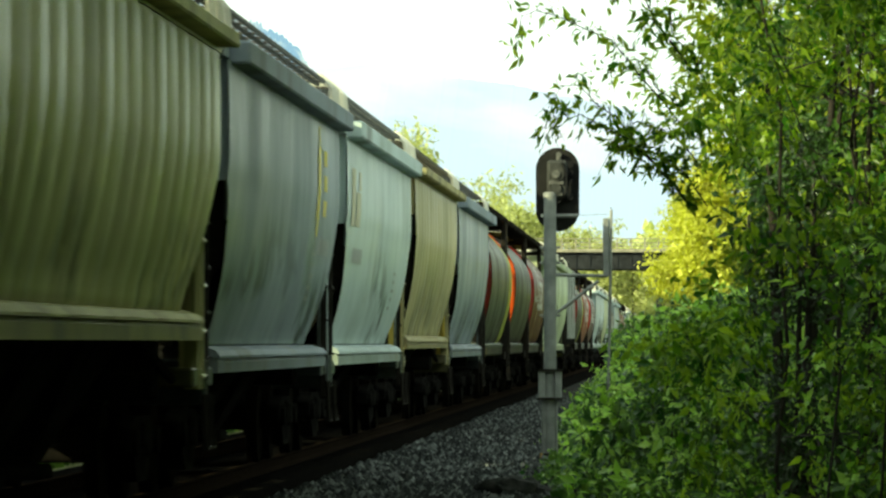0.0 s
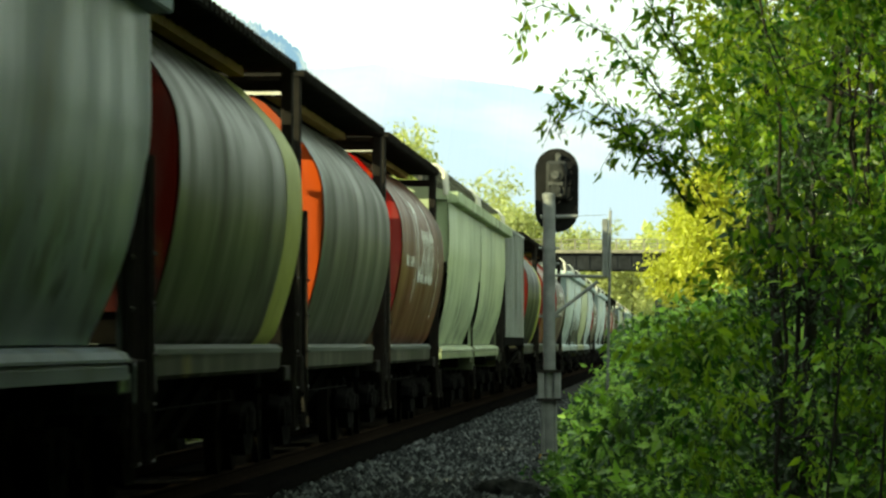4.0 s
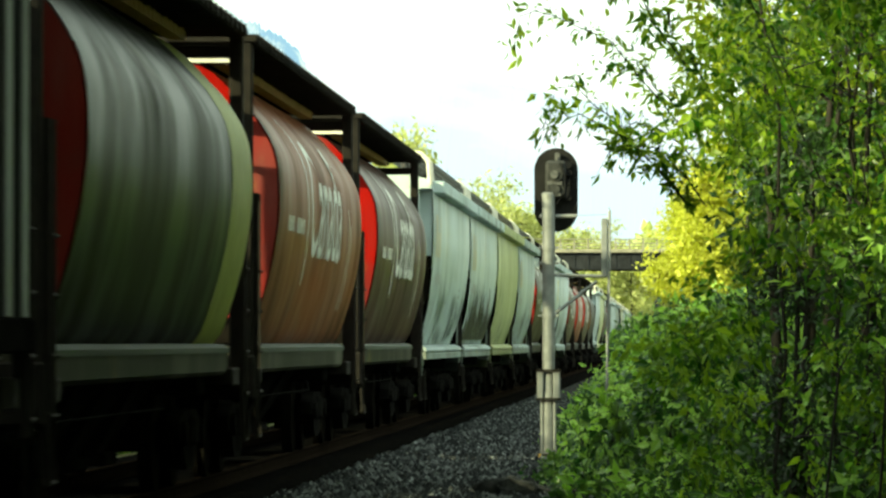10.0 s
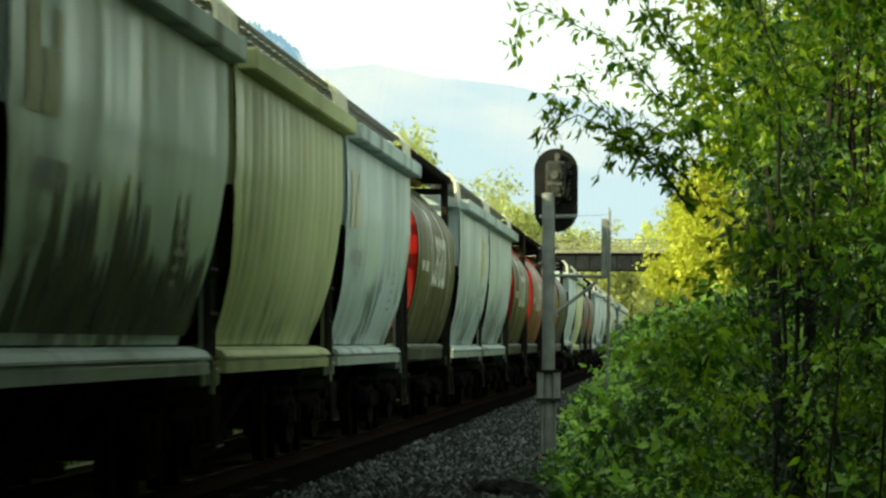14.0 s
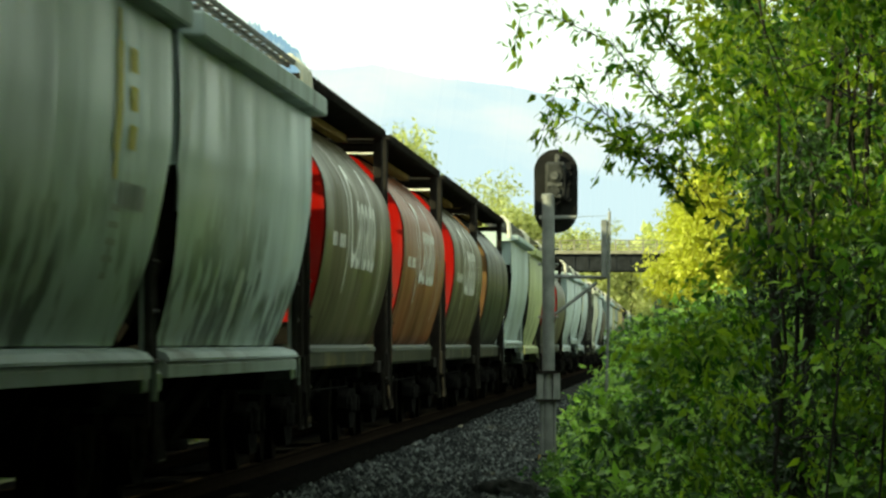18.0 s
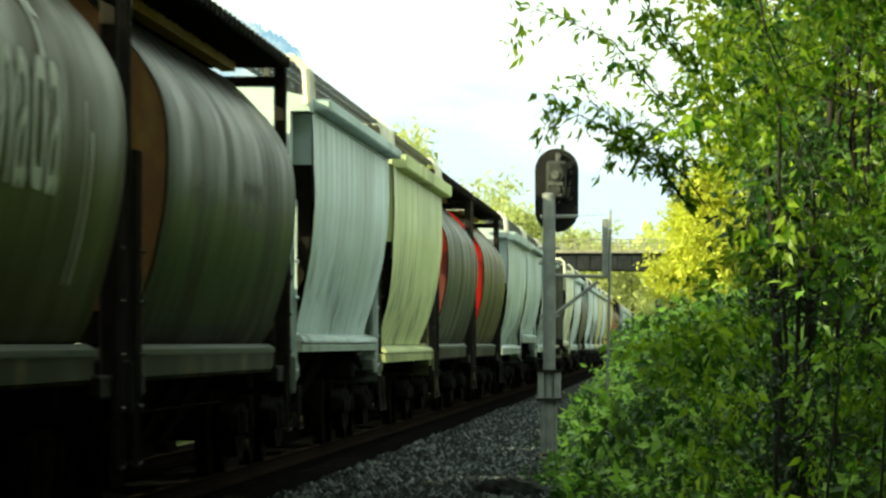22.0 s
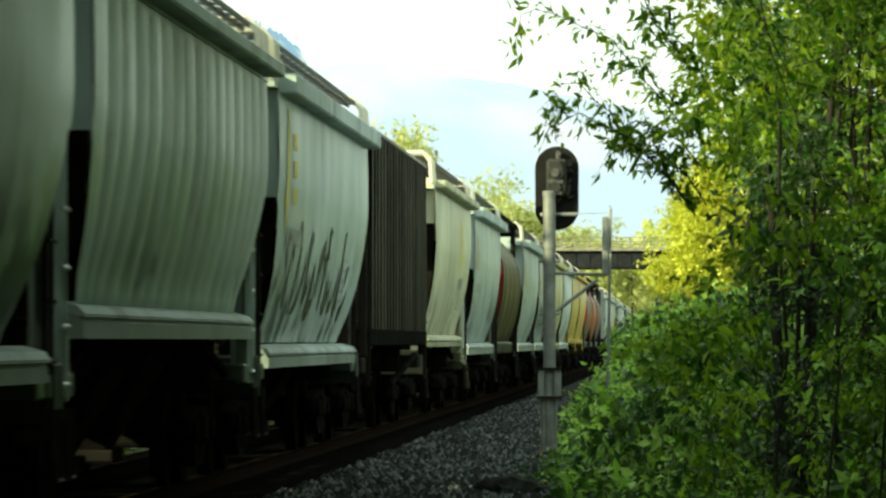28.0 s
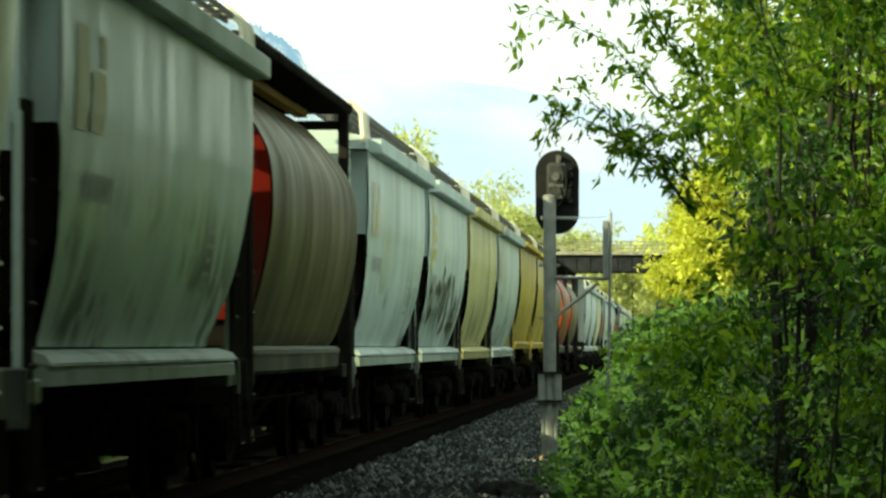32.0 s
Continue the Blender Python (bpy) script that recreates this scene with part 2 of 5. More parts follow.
def tube(bm, pts, r, n=6, r2=None):
    """A round bar along a line of points, capped."""
    pts = [Vector(p) for p in pts]
    rings = []
    for i, p in enumerate(pts):
        d = (pts[min(i + 1, len(pts) - 1)] - pts[max(i - 1, 0)]).normalized()
        a = d.cross(Vector((0, 0, 1)) if abs(d.z) < 0.9 else Vector((1, 0, 0))).normalized()
        b = d.cross(a)
        k = r if r2 is None else r + (r2 - r) * i / max(1, len(pts) - 1)
        rings.append([bm.verts.new(p + k * (math.cos(2 * math.pi * j / n) * a + math.sin(2 * math.pi * j / n) * b)) for j in range(n)])
    for u, w in zip(rings, rings[1:]):
        for j in range(n):
            bm.faces.new((u[j], u[(j + 1) % n], w[(j + 1) % n], w[j]))
    bm.faces.new(rings[0][::-1])
    bm.faces.new(rings[-1])


def extrude_y(bm, prof, ys, close=True, caps=True):
    """A profile of (x, z) swept through the stations ys; each station may carry its own scale of x."""
    rings = [[bm.verts.new((x * s, y, z)) for x, z in prof] for y, s in ys]
    n = len(prof)
    for u, w in zip(rings, rings[1:]):
        for j in range(n if close else n - 1):
            bm.faces.new((u[j], w[j], w[(j + 1) % n], u[(j + 1) % n]))
    if caps:
        bm.faces.new(rings[0])
        bm.faces.new(rings[-1][::-1])


def mesh_of(bm, name, mat, smooth=None):
    bmesh.ops.recalc_face_normals(bm, faces=bm.faces)
    me = bpy.data.meshes.new(name)
    if smooth:
        for f in bm.faces:
            f.smooth = True
        for e in bm.edges:
            if len(e.link_faces) == 2 and e.calc_face_angle() > radians(smooth):
                e.smooth = False
    bm.to_mesh(me)
    bm.free()
    me.materials.append(mat)
    return me


def part(name, bm, material, parent=None, label="", smooth=None, at=None):
    ob = new(name, mesh_of(bm, name, material, smooth))
    if parent is not None:
        ob.parent = parent
    if at is not None:
        ob.location = at
    if label:
        tagged(ob, label)
    return ob


def share(name, like, parent, m, label=""):
    """Another object on the mesh of like."""
    ob = new(name, like.data)
    ob.parent = parent
    ob.matrix_basis = m
    if label:
        tagged(ob, label)
    return ob


def thing(name, label, category, group="", kind="", at=(0, 0, 0)):
    ob = tagged(new(name), label, category, group, kind)
    ob.location = at
    return ob


def raw_mesh(name, verts, faces, mat):
    me = bpy.data.meshes.new(name)
    me.from_pydata([tuple(v) for v in verts], [], [tuple(f) for f in faces])
    me.materials.append(mat)
    return me

# ---------------------------------------------------------------- the train
# A car's own space: origin on the track's centre line at rail height, y along the track.
HALF = 8.1             # half the length of a hopper body
TANK_HALF = 7.3        # and of a round one
HOPPER = [(0.8, 1.36), (1.23, 1.4), (1.29, 1.49), (1.41, 1.82), (1.51, 2.2), (1.575, 2.65), (1.6, 2.95), (1.62, 3.2), (1.62, 3.7), (1.61, 4.1)]
HIGH = [(0.9, 1.6), (1.31, 1.67), (1.39, 1.92), (1.49, 2.3), (1.565, 2.7), (1.6, 2.95), (1.62, 3.2), (1.62, 3.7), (1.61, 4.1)]
MID = [(0.85, 1.46), (1.27, 1.51), (1.35, 1.72), (1.46, 2.12), (1.56, 2.6), (1.6, 2.95), (1.62, 3.2), (1.62, 3.7), (1.61, 4.1)]
TANK = [(0.85, 1.3), (1.23, 1.43), (1.4, 1.8), (1.54, 2.32), (1.61, 2.85), (1.58, 3.4), (1.42, 3.75), (1.2, 4.02), (0.8, 4.4), (0.4, 4.5)]


SIDES = {"smooth": HOPPER, "fluted": HOPPER, "mid": MID, "high": HIGH, "tank": TANK}
SILLS = {"smooth": (1.14, 1.36, 1.45), "fluted": (1.14, 1.36, 1.45), "mid": (1.33, 1.52, 1.44), "high": (1.45, 1.69, 1.46)}


def cut_at(z, knee=2.95):
    """How far the side's end edge stands back from the upper body's at height z: the hopper slopes in below the knee."""
    return 0.0 if z > knee - 0.01 else 0.12 + 1.3 * ((knee - z) / (knee - 1.4)) ** 1.15


def smoothed(prof, n=3):
    """The profile with n points between each two, on a Catmull-Rom curve."""
    out = []
    for i in range(len(prof) - 1):
        p = [Vector(prof[max(0, min(len(prof) - 1, i + k))]) for k in (-1, 0, 1, 2)]
        for j in range(n):
            t = j / n
            q = 0.5 * (2 * p[1] + (p[2] - p[0]) * t + (2 * p[0] - 5 * p[1] + 4 * p[2] - p[3]) * t * t + (3 * p[1] - p[0] - 3 * p[2] + p[3]) * t ** 3)
            out.append((q.x, q.y))
    return out + [prof[-1]]


def both(prof):
    return prof + [(-x, z) for x, z in reversed(prof)]


def side_at(prof, z):
    """How far out the side stands at height z."""
    for (x0, z0), (x1, z1) in zip(prof, prof[1:]):
        if z0 <= z <= z1:
            return x0 + (x1 - x0) * (z - z0) / (z1 - z0)
    return prof[-1][0]


def running_gear(car):
    """Two trucks, couplers and air hose, alike under every car."""
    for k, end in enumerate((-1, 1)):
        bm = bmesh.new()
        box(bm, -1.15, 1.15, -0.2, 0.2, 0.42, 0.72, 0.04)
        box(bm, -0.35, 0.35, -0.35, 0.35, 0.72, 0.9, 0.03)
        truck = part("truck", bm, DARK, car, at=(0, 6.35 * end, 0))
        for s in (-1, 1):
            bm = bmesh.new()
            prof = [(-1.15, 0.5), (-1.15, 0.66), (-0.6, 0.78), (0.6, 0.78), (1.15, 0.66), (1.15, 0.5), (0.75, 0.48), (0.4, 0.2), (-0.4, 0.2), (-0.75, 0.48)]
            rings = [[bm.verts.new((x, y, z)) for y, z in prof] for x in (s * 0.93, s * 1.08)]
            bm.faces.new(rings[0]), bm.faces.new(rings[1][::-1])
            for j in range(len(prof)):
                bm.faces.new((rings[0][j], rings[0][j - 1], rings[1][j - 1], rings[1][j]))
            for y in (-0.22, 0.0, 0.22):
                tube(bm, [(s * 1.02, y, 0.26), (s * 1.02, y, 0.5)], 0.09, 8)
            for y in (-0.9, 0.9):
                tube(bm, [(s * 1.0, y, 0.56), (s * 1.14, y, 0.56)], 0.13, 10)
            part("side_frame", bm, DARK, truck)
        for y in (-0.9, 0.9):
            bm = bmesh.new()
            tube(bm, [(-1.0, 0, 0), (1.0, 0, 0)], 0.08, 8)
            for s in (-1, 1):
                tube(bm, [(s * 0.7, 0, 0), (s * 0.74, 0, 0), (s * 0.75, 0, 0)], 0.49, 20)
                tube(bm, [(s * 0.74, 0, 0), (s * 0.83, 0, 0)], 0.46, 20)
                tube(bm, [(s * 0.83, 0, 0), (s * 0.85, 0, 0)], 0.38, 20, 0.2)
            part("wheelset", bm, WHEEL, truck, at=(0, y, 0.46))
        bm = bmesh.new()
        box(bm, -0.12, 0.12, min(8.3 * end, 8.8 * end), max(8.3 * end, 8.8 * end), 0.78, 1.0, 0.03)
        box(bm, -0.17, 0.17, min(8.72 * end, 8.96 * end), max(8.72 * end, 8.96 * end), 0.72, 1.06, 0.05)
        part("coupler", bm, STEEL, car)
        bm = bmesh.new()
        tube(bm, [(0.35, 8.5 * end, 0.85), (0.36, 8.7 * end, 0.55), (0.3, 8.85 * end, 0.42), (0.2, 8.95 * end, 0.5)], 0.03, 6)
        part("air_hose", bm, BLACK, car)


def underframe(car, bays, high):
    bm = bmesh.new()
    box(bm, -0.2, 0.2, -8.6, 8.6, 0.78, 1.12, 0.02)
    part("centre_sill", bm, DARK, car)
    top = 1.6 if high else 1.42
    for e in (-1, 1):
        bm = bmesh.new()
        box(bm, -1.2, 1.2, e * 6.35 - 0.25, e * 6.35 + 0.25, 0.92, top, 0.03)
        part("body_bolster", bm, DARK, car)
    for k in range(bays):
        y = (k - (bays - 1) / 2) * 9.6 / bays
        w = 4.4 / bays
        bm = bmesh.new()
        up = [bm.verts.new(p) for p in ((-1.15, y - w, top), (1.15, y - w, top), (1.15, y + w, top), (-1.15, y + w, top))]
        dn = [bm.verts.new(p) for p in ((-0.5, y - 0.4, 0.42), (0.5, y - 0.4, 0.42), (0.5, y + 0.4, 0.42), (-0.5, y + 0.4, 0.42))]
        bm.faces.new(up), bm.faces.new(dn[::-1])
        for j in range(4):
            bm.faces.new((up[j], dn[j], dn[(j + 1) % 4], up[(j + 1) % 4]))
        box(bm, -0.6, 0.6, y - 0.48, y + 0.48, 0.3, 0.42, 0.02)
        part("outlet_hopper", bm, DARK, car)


def grating(car, x0, x1, z, y1):
    """An open grating of bars to walk on."""
    for s in (-1, 1):
        bm = bmesh.new()
        for x in np.linspace(x0, x1, 6):
            box(bm, s * x - 0.02, s * x + 0.02, -y1, y1, z - 0.02, z + 0.02)
        for y in np.arange(-y1, y1, 0.85):
            box(bm, min(s * x0, s * x1), max(s * x0, s * x1), y, y + 0.28, z - 0.012, z + 0.012)
        for y in np.arange(-y1, y1 + 0.1, 1.6):
            box(bm, s * 1.1 - 0.03, s * 1.1 + 0.03, y, y + 0.05, z - 0.3, z)
        part("running_board", bm, GRATE, car)


RUNGS = {}


def ladder(car, end, s, mat, x, y0, y1, z0, z1, name="ladder"):
    """Two stiles, and each rung between them."""
    bm = bmesh.new()
    for y in (y0, y1):
        box(bm, min(s * x, s * (x + 0.05)), max(s * x, s * (x + 0.05)), end * y - 0.02, end * y + 0.02, z0, z1)
    box(bm, min(s * x, s * (x + 0.02)), max(s * x, s * (x + 0.02)), min(end * y0, end * y1), max(end * y0, end * y1), z1 - 0.06, z1)
    lad = part(name, bm, mat, car)
    key = (mat.name, round(y1 - y0, 3))
    for k in range(int((z1 - z0 - 0.15) / 0.42)):
        m = pose(s * (x + 0.06), end * (y0 + y1) / 2, z0 + 0.12 + 0.42 * k)
        if key not in RUNGS:
            bm = bmesh.new()
            tube(bm, [(0, -(y1 - y0) / 2 - 0.02, 0), (0, (y1 - y0) / 2 + 0.02, 0)], 0.018, 5)
            RUNGS[key] = mesh_of(bm, "rung", mat)
        r = new("rung", RUNGS[key])
        r.parent, r.matrix_basis = lad, m
    return lad


def covered_hopper(kind, bays=3):
    """A curve-sided covered grain hopper: smooth, fluted along the side, or fluted with a side sill raised a little or a lot."""
    high, fluted = kind in ("mid", "high"), kind != "smooth"
    prof = smoothed(SIDES[kind])
    knee = 3.5 if kind == "mid" else 2.95
    car = thing("covered_hopper", "", "railway car", "cars of the grain train")
    bm = bmesh.new()
    if fluted:
        ys = []
        for k in range(17):
            y = -HALF + 2 * HALF * k / 16
            ys += [(y, 1.0)] if k in (0, 16) else [(y - 0.09, 1.0), (y, 0.985), (y + 0.09, 1.0)]
            if k < 16:
                ys.append((y + HALF / 16, 1.006))
    else:
        ys = [(-HALF, 1), (-0.04, 1), (0, 0.998), (0.04, 1), (HALF, 1)]
    for side in (-1, 1):
        rings = []
        for y, k in ys:
            ring = []
            for x, z in prof:
                over = max(0.0, abs(y) - HALF + 2.4) * (1 - cut_at(z, knee) / 2.4)
                ring.append(bm.verts.new((side * x * k, math.copysign(min(abs(y), HALF - 2.4) + over, y), z)))
            rings.append(ring)
        for u, w in zip(rings, rings[1:]):
            for j in range(len(prof) - 1):
                bm.faces.new((u[j], w[j], w[j + 1], u[j + 1]))
    paint = PAINT_SOFT if fluted else PAINT
    part("body", bm, paint, car, smooth=40)
    lo, top = prof[1][1], 4.1
    for end in (-1, 1):
        bm = bmesh.new()
        e, m, b = end * (HALF - 0.06), knee + 0.05, lo
        rows = [[(-x, end * (HALF - 0.08 - cut_at(z, knee)), z), (x, end * (HALF - 0.08 - cut_at(z, knee)), z)] for z in (m, knee - 0.15, 2.6, 2.2, b) for x in (side_at(prof, z) - 0.035,)]
        rows.append([(-1.1, end * 5.4, 1.15), (1.1, end * 5.4, 1.15)])
        vs = [[bm.verts.new(p) for p in r] for r in rows]
        for u, w in zip(vs, vs[1:]):
            bm.faces.new((u[0], u[1], w[1], w[0]))
        # black in place of car paint: shade in the recess put into colour
        part("end_slope", bm, STEEL, car)
        bm = bmesh.new()
        box(bm, -1.595, 1.595, min(e, e - 0.05 * end), max(e, e - 0.05 * end), m - 0.04, top)
        part("end_wall", bm, paint, car)
        bm = bmesh.new()
        for s in (-1, 1):
            box(bm, min(s * 1.32, s * 1.38), max(s * 1.32, s * 1.38), min(end * 8.11, end * 8.55), max(end * 8.11, end * 8.55), m, 4.12)
        box(bm, -1.32, 1.32, min(end * 8.49, end * 8.55), max(end * 8.49, end * 8.55), m - 0.25, 4.12)
        part("end_panel", bm, paint, car)
        bm = bmesh.new()
        box(bm, -1.42, 1.42, min(end * 7.6, end * 8.6), max(end * 7.6, end * 8.6), 1.02, 1.2, 0.02)
        box(bm, -1.45, 1.45, min(end * 8.54, end * 8.64), max(end * 8.54, end * 8.64), 0.85, 1.28, 0.02)
        part("end_sill", bm, paint, car)
        for s in (-1, 1):
            bm = bmesh.new()
            w = 0.2 if high else 0.06
            box(bm, min(s * (1.4 - w), s * 1.4), max(s * (1.4 - w), s * 1.4), end * 8.52 - 0.04, end * 8.52 + 0.04, 1.2, m + 0.02)
            part("corner_post", bm, paint, car)
            bm = bmesh.new()
            box(bm, min(s * 1.34, s * 1.38), max(s * 1.34, s * 1.38), min(end * 8.12, end * 8.55), max(end * 8.12, end * 8.55), 1.2, 2.08)
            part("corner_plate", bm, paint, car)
            if s > 0:
                ladder(car, end, s, paint if high else STEEL, 1.38, 8.16, 8.5, 1.0 if high else 0.75, 3.1)
                bm = bmesh.new()
                tube(bm, [(1.46, end * 8.52, 0.95), (1.48, end * 8.52, 0.45), (1.48, end * 8.16, 0.45), (1.46, end * 8.16, 0.95)], 0.032, 6)
                part("sill_step", bm, STEEL, car)
        bm = bmesh.new()
        for y in (8.5, 7.7):
            tube(bm, [(-1.58, end * y, 4.2), (-1.55, end * y, 4.6), (-1.42, end * y, 4.74), (1.42, end * y, 4.74), (1.55, end * y, 4.6), (1.58, end * y, 4.2)], 0.05, 6)
        part("roof_hoop", bm, PIPE, car)
    z0, z1, xo = SILLS[kind]
    for s in (-1, 1):
        bm = bmesh.new()
        extrude_y(bm, [(s * x, z) for x, z in ((1.2, z0), (xo, z0), (xo, z1 - 0.12), (xo - 0.02, z1 - 0.09), (1.38, z1 - 0.03), (1.2, z1))], [(-7.35, 1), (8.04, 1)])
        if high:
            for e in (-1, 1):
                box(bm, min(s * 1.3, s * 1.42), max(s * 1.3, s * 1.42), e * 8.0 - 0.07, e * 8.0 + 0.07, 1.0, 1.47)
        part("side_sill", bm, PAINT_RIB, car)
        bm = bmesh.new()
        extrude_y(bm, [(s * x, z) for x, z in ((1.28, z1 - 0.03), (xo + 0.015, z1 - 0.08), (xo + 0.015, z1 - 0.055), (1.42, z1), (1.28, z1 + 0.04))], [(-7.37, 1), (8.06, 1)])
        part("sill_ledge", bm, PAINT_RIB, car)
        bm = bmesh.new()
        box(bm, min(s * 1.56, s * 1.8), max(s * 1.56, s * 1.8), -HALF + 0.3, HALF - 0.02, 4.15 if high else 4.07, 4.29, 0.02)
        part("top_chord", bm, PAINT_RIB, car)
    bm = bmesh.new()
    extrude_y(bm, both([(1.6, 4.12), (1.6, 4.28), (1.1, 4.4), (0.5, 4.45)]), [(-8.5, 1), (8.5, 1)])
    part("roof", bm, paint, car)
    for k in range(4):
        bm = bmesh.new()
        y = -5.7 + 3.8 * k
        box(bm, -0.36, 0.36, y - 1.7, y + 1.7, 4.45, 4.6, 0.04)
        for t in (-1.2, 0, 1.2):
            box(bm, -0.42, 0.42, y + t - 0.04, y + t + 0.04, 4.58, 4.64)
        part("hatch_cover", bm, paint, car)
    grating(car, 0.8, 1.45, 4.68, 8.5)
    underframe(car, bays, high)
    if high:
        for s in (-1, 1):
            for e in (-1, 1):
                bm = bmesh.new()
                tube(bm, [(s * 1.25, e * 7.2, 1.1), (s * 1.2, e * 4.4, 1.5)], 0.05, 6)
                part("diagonal_brace", bm, DARK, car)
    bm = bmesh.new()
    tube(bm, [(0.5, -8.6, 2.2), (0.5, -8.66, 2.2)], 0.28, 16)
    part("brake_wheel", bm, STEEL, car)
    running_gear(car)
    return car


def tank_hopper():
    """A round-bodied grain hopper with a wide board along its top."""
    prof = smoothed(TANK, 4)
    car = thing("cylindrical_hopper", "", "railway car", "cars of the grain train")
    bm = bmesh.new()
    extrude_y(bm, both(prof), [(-TANK_HALF + 2 * TANK_HALF * k / 6, 1.0) for k in range(7)], caps=False)
    part("body", bm, PAINT_GLOSS, car, smooth=50)
    for end in (-1, 1):
        bm = bmesh.new()
        outer = [bm.verts.new((x * 0.985, end * (TANK_HALF - 0.01), z)) for x, z in both(prof)]
        inner = [bm.verts.new((x * 0.7, end * (TANK_HALF + 0.08), 2.8 + (z - 2.8) * 0.7)) for x, z in both(prof)]
        n = len(outer)
        for j in range(n):
            bm.faces.new((outer[j], outer[(j + 1) % n], inner[(j + 1) % n], inner[j]))
        bm.faces.new(inner)
        bmesh.ops.bisect_plane(bm, geom=bm.verts[:] + bm.edges[:] + bm.faces[:], plane_co=(0, 0, 1.7), plane_no=(0, 0, -1), clear_outer=True)
        part("end_cap", bm, PAINT_SOFT, car, smooth=30)
        bm = bmesh.new()
        low = [(side_at(prof, z) * 0.985, z) for z in (1.7, 1.6, 1.5, 1.43)]
        rows = [[bm.verts.new((q * x, end * (TANK_HALF - 0.01 - 0.75 * (1.7 - z)), z)) for q in (-1, 1)] for x, z in low]
        for u, w in zip(rows, rows[1:]):
            bm.faces.new((u[0], u[1], w[1], w[0]))
        # the shade under the tank end is put into this sheet's colour
        part("end_slope", bm, STEEL, car)
        for s in (-1, 1):
            bm = bmesh.new()
            box(bm, min(s * 1.28, s * 1.42), max(s * 1.28, s * 1.42), end * 8.5 - 0.07, end * 8.5 + 0.07, 1.1, 4.6, 0.02)
            part("end_post", bm, STEEL, car)
            if s > 0:
                ladder(car, end, s, STEEL, 1.42, 8.1, 8.44, 0.8, 3.0)
                bm = bmesh.new()
                tube(bm, [(1.44, end * 8.5, 0.95), (1.46, end * 8.5, 0.45), (1.46, end * 8.1, 0.45), (1.44, end * 8.1, 0.95)], 0.032, 6)
                part("sill_step", bm, STEEL, car)
        bm = bmesh.new()
        box(bm, -1.42, 1.42, end * 8.5 - 0.06, end * 8.5 + 0.06, 4.34, 4.46, 0.02)
        part("end_beam", bm, STEEL, car)
        bm = bmesh.new()
        box(bm, 0.75, 1.25, min(end * 8.57, end * 8.59), max(end * 8.57, end * 8.59), 4.36, 4.44)
        part("end_plate", bm, PIPE, car)
        bm = bmesh.new()
        box(bm, -1.42, 1.42, min(end * 7.3, end * 8.6), max(end * 7.3, end * 8.6), 1.0, 1.18, 0.02)
        box(bm, -1.45, 1.45, min(end * 8.54, end * 8.64), max(end * 8.54, end * 8.64), 0.85, 1.3, 0.02)
        part("end_sill", bm, STEEL, car)
    for s in (-1, 1):
        bm = bmesh.new()
        box(bm, min(s * 1.0, s * 1.35), max(s * 1.0, s * 1.35), -7.5, 7.5, 1.11, 1.4, 0.04)
        part("side_sill", bm, PAINT_RIB, car)
        bm = bmesh.new()
        extrude_y(bm, [(s * x, z) for x, z in ((1.1, 1.405), (1.365, 1.33), (1.365, 1.38), (1.3, 1.42), (1.1, 1.43))], [(-7.52, 1), (7.52, 1)])
        part("sill_ledge", bm, PAINT_RIB, car)
        bm = bmesh.new()
        box(bm, min(s * 0.35, s * 1.46), max(s * 0.35, s * 1.46), -8.6, 8.6, 4.58, 4.64)
        for y in np.arange(-8.5, 8.55, 0.55):
            box(bm, min(s * 0.35, s * 1.49), max(s * 0.35, s * 1.49), y, y + 0.05, 4.53, 4.66)
        part("running_board", bm, STEEL, car)
        bm = bmesh.new()
        for y in np.arange(-7.0, 7.05, 0.42):
            box(bm, min(s * 0.8, s * 0.96), max(s * 0.8, s * 0.96), y, y + 0.2, 4.44, 4.57)
        box(bm, min(s * 0.78, s * 0.9), max(s * 0.78, s * 0.9), -7.2, 7.2, 4.52, 4.58)
        part("board_bracket", bm, RUST, car)
    bm = bmesh.new()
    box(bm, -0.34, 0.34, -7.2, 7.2, 4.45, 4.68, 0.05)
    part("trough_hatch", bm, PAINT, car)
    bm = bmesh.new()
    tube(bm, [(1.34, -7.6, 0.98), (1.38, -7.5, 0.86), (1.38, 0.5, 0.86), (1.34, 0.6, 0.98)], 0.012, 5)
    part("train_line_pipe", bm, DARK, car)
    underframe(car, 4, False)
    running_gear(car)
    return car


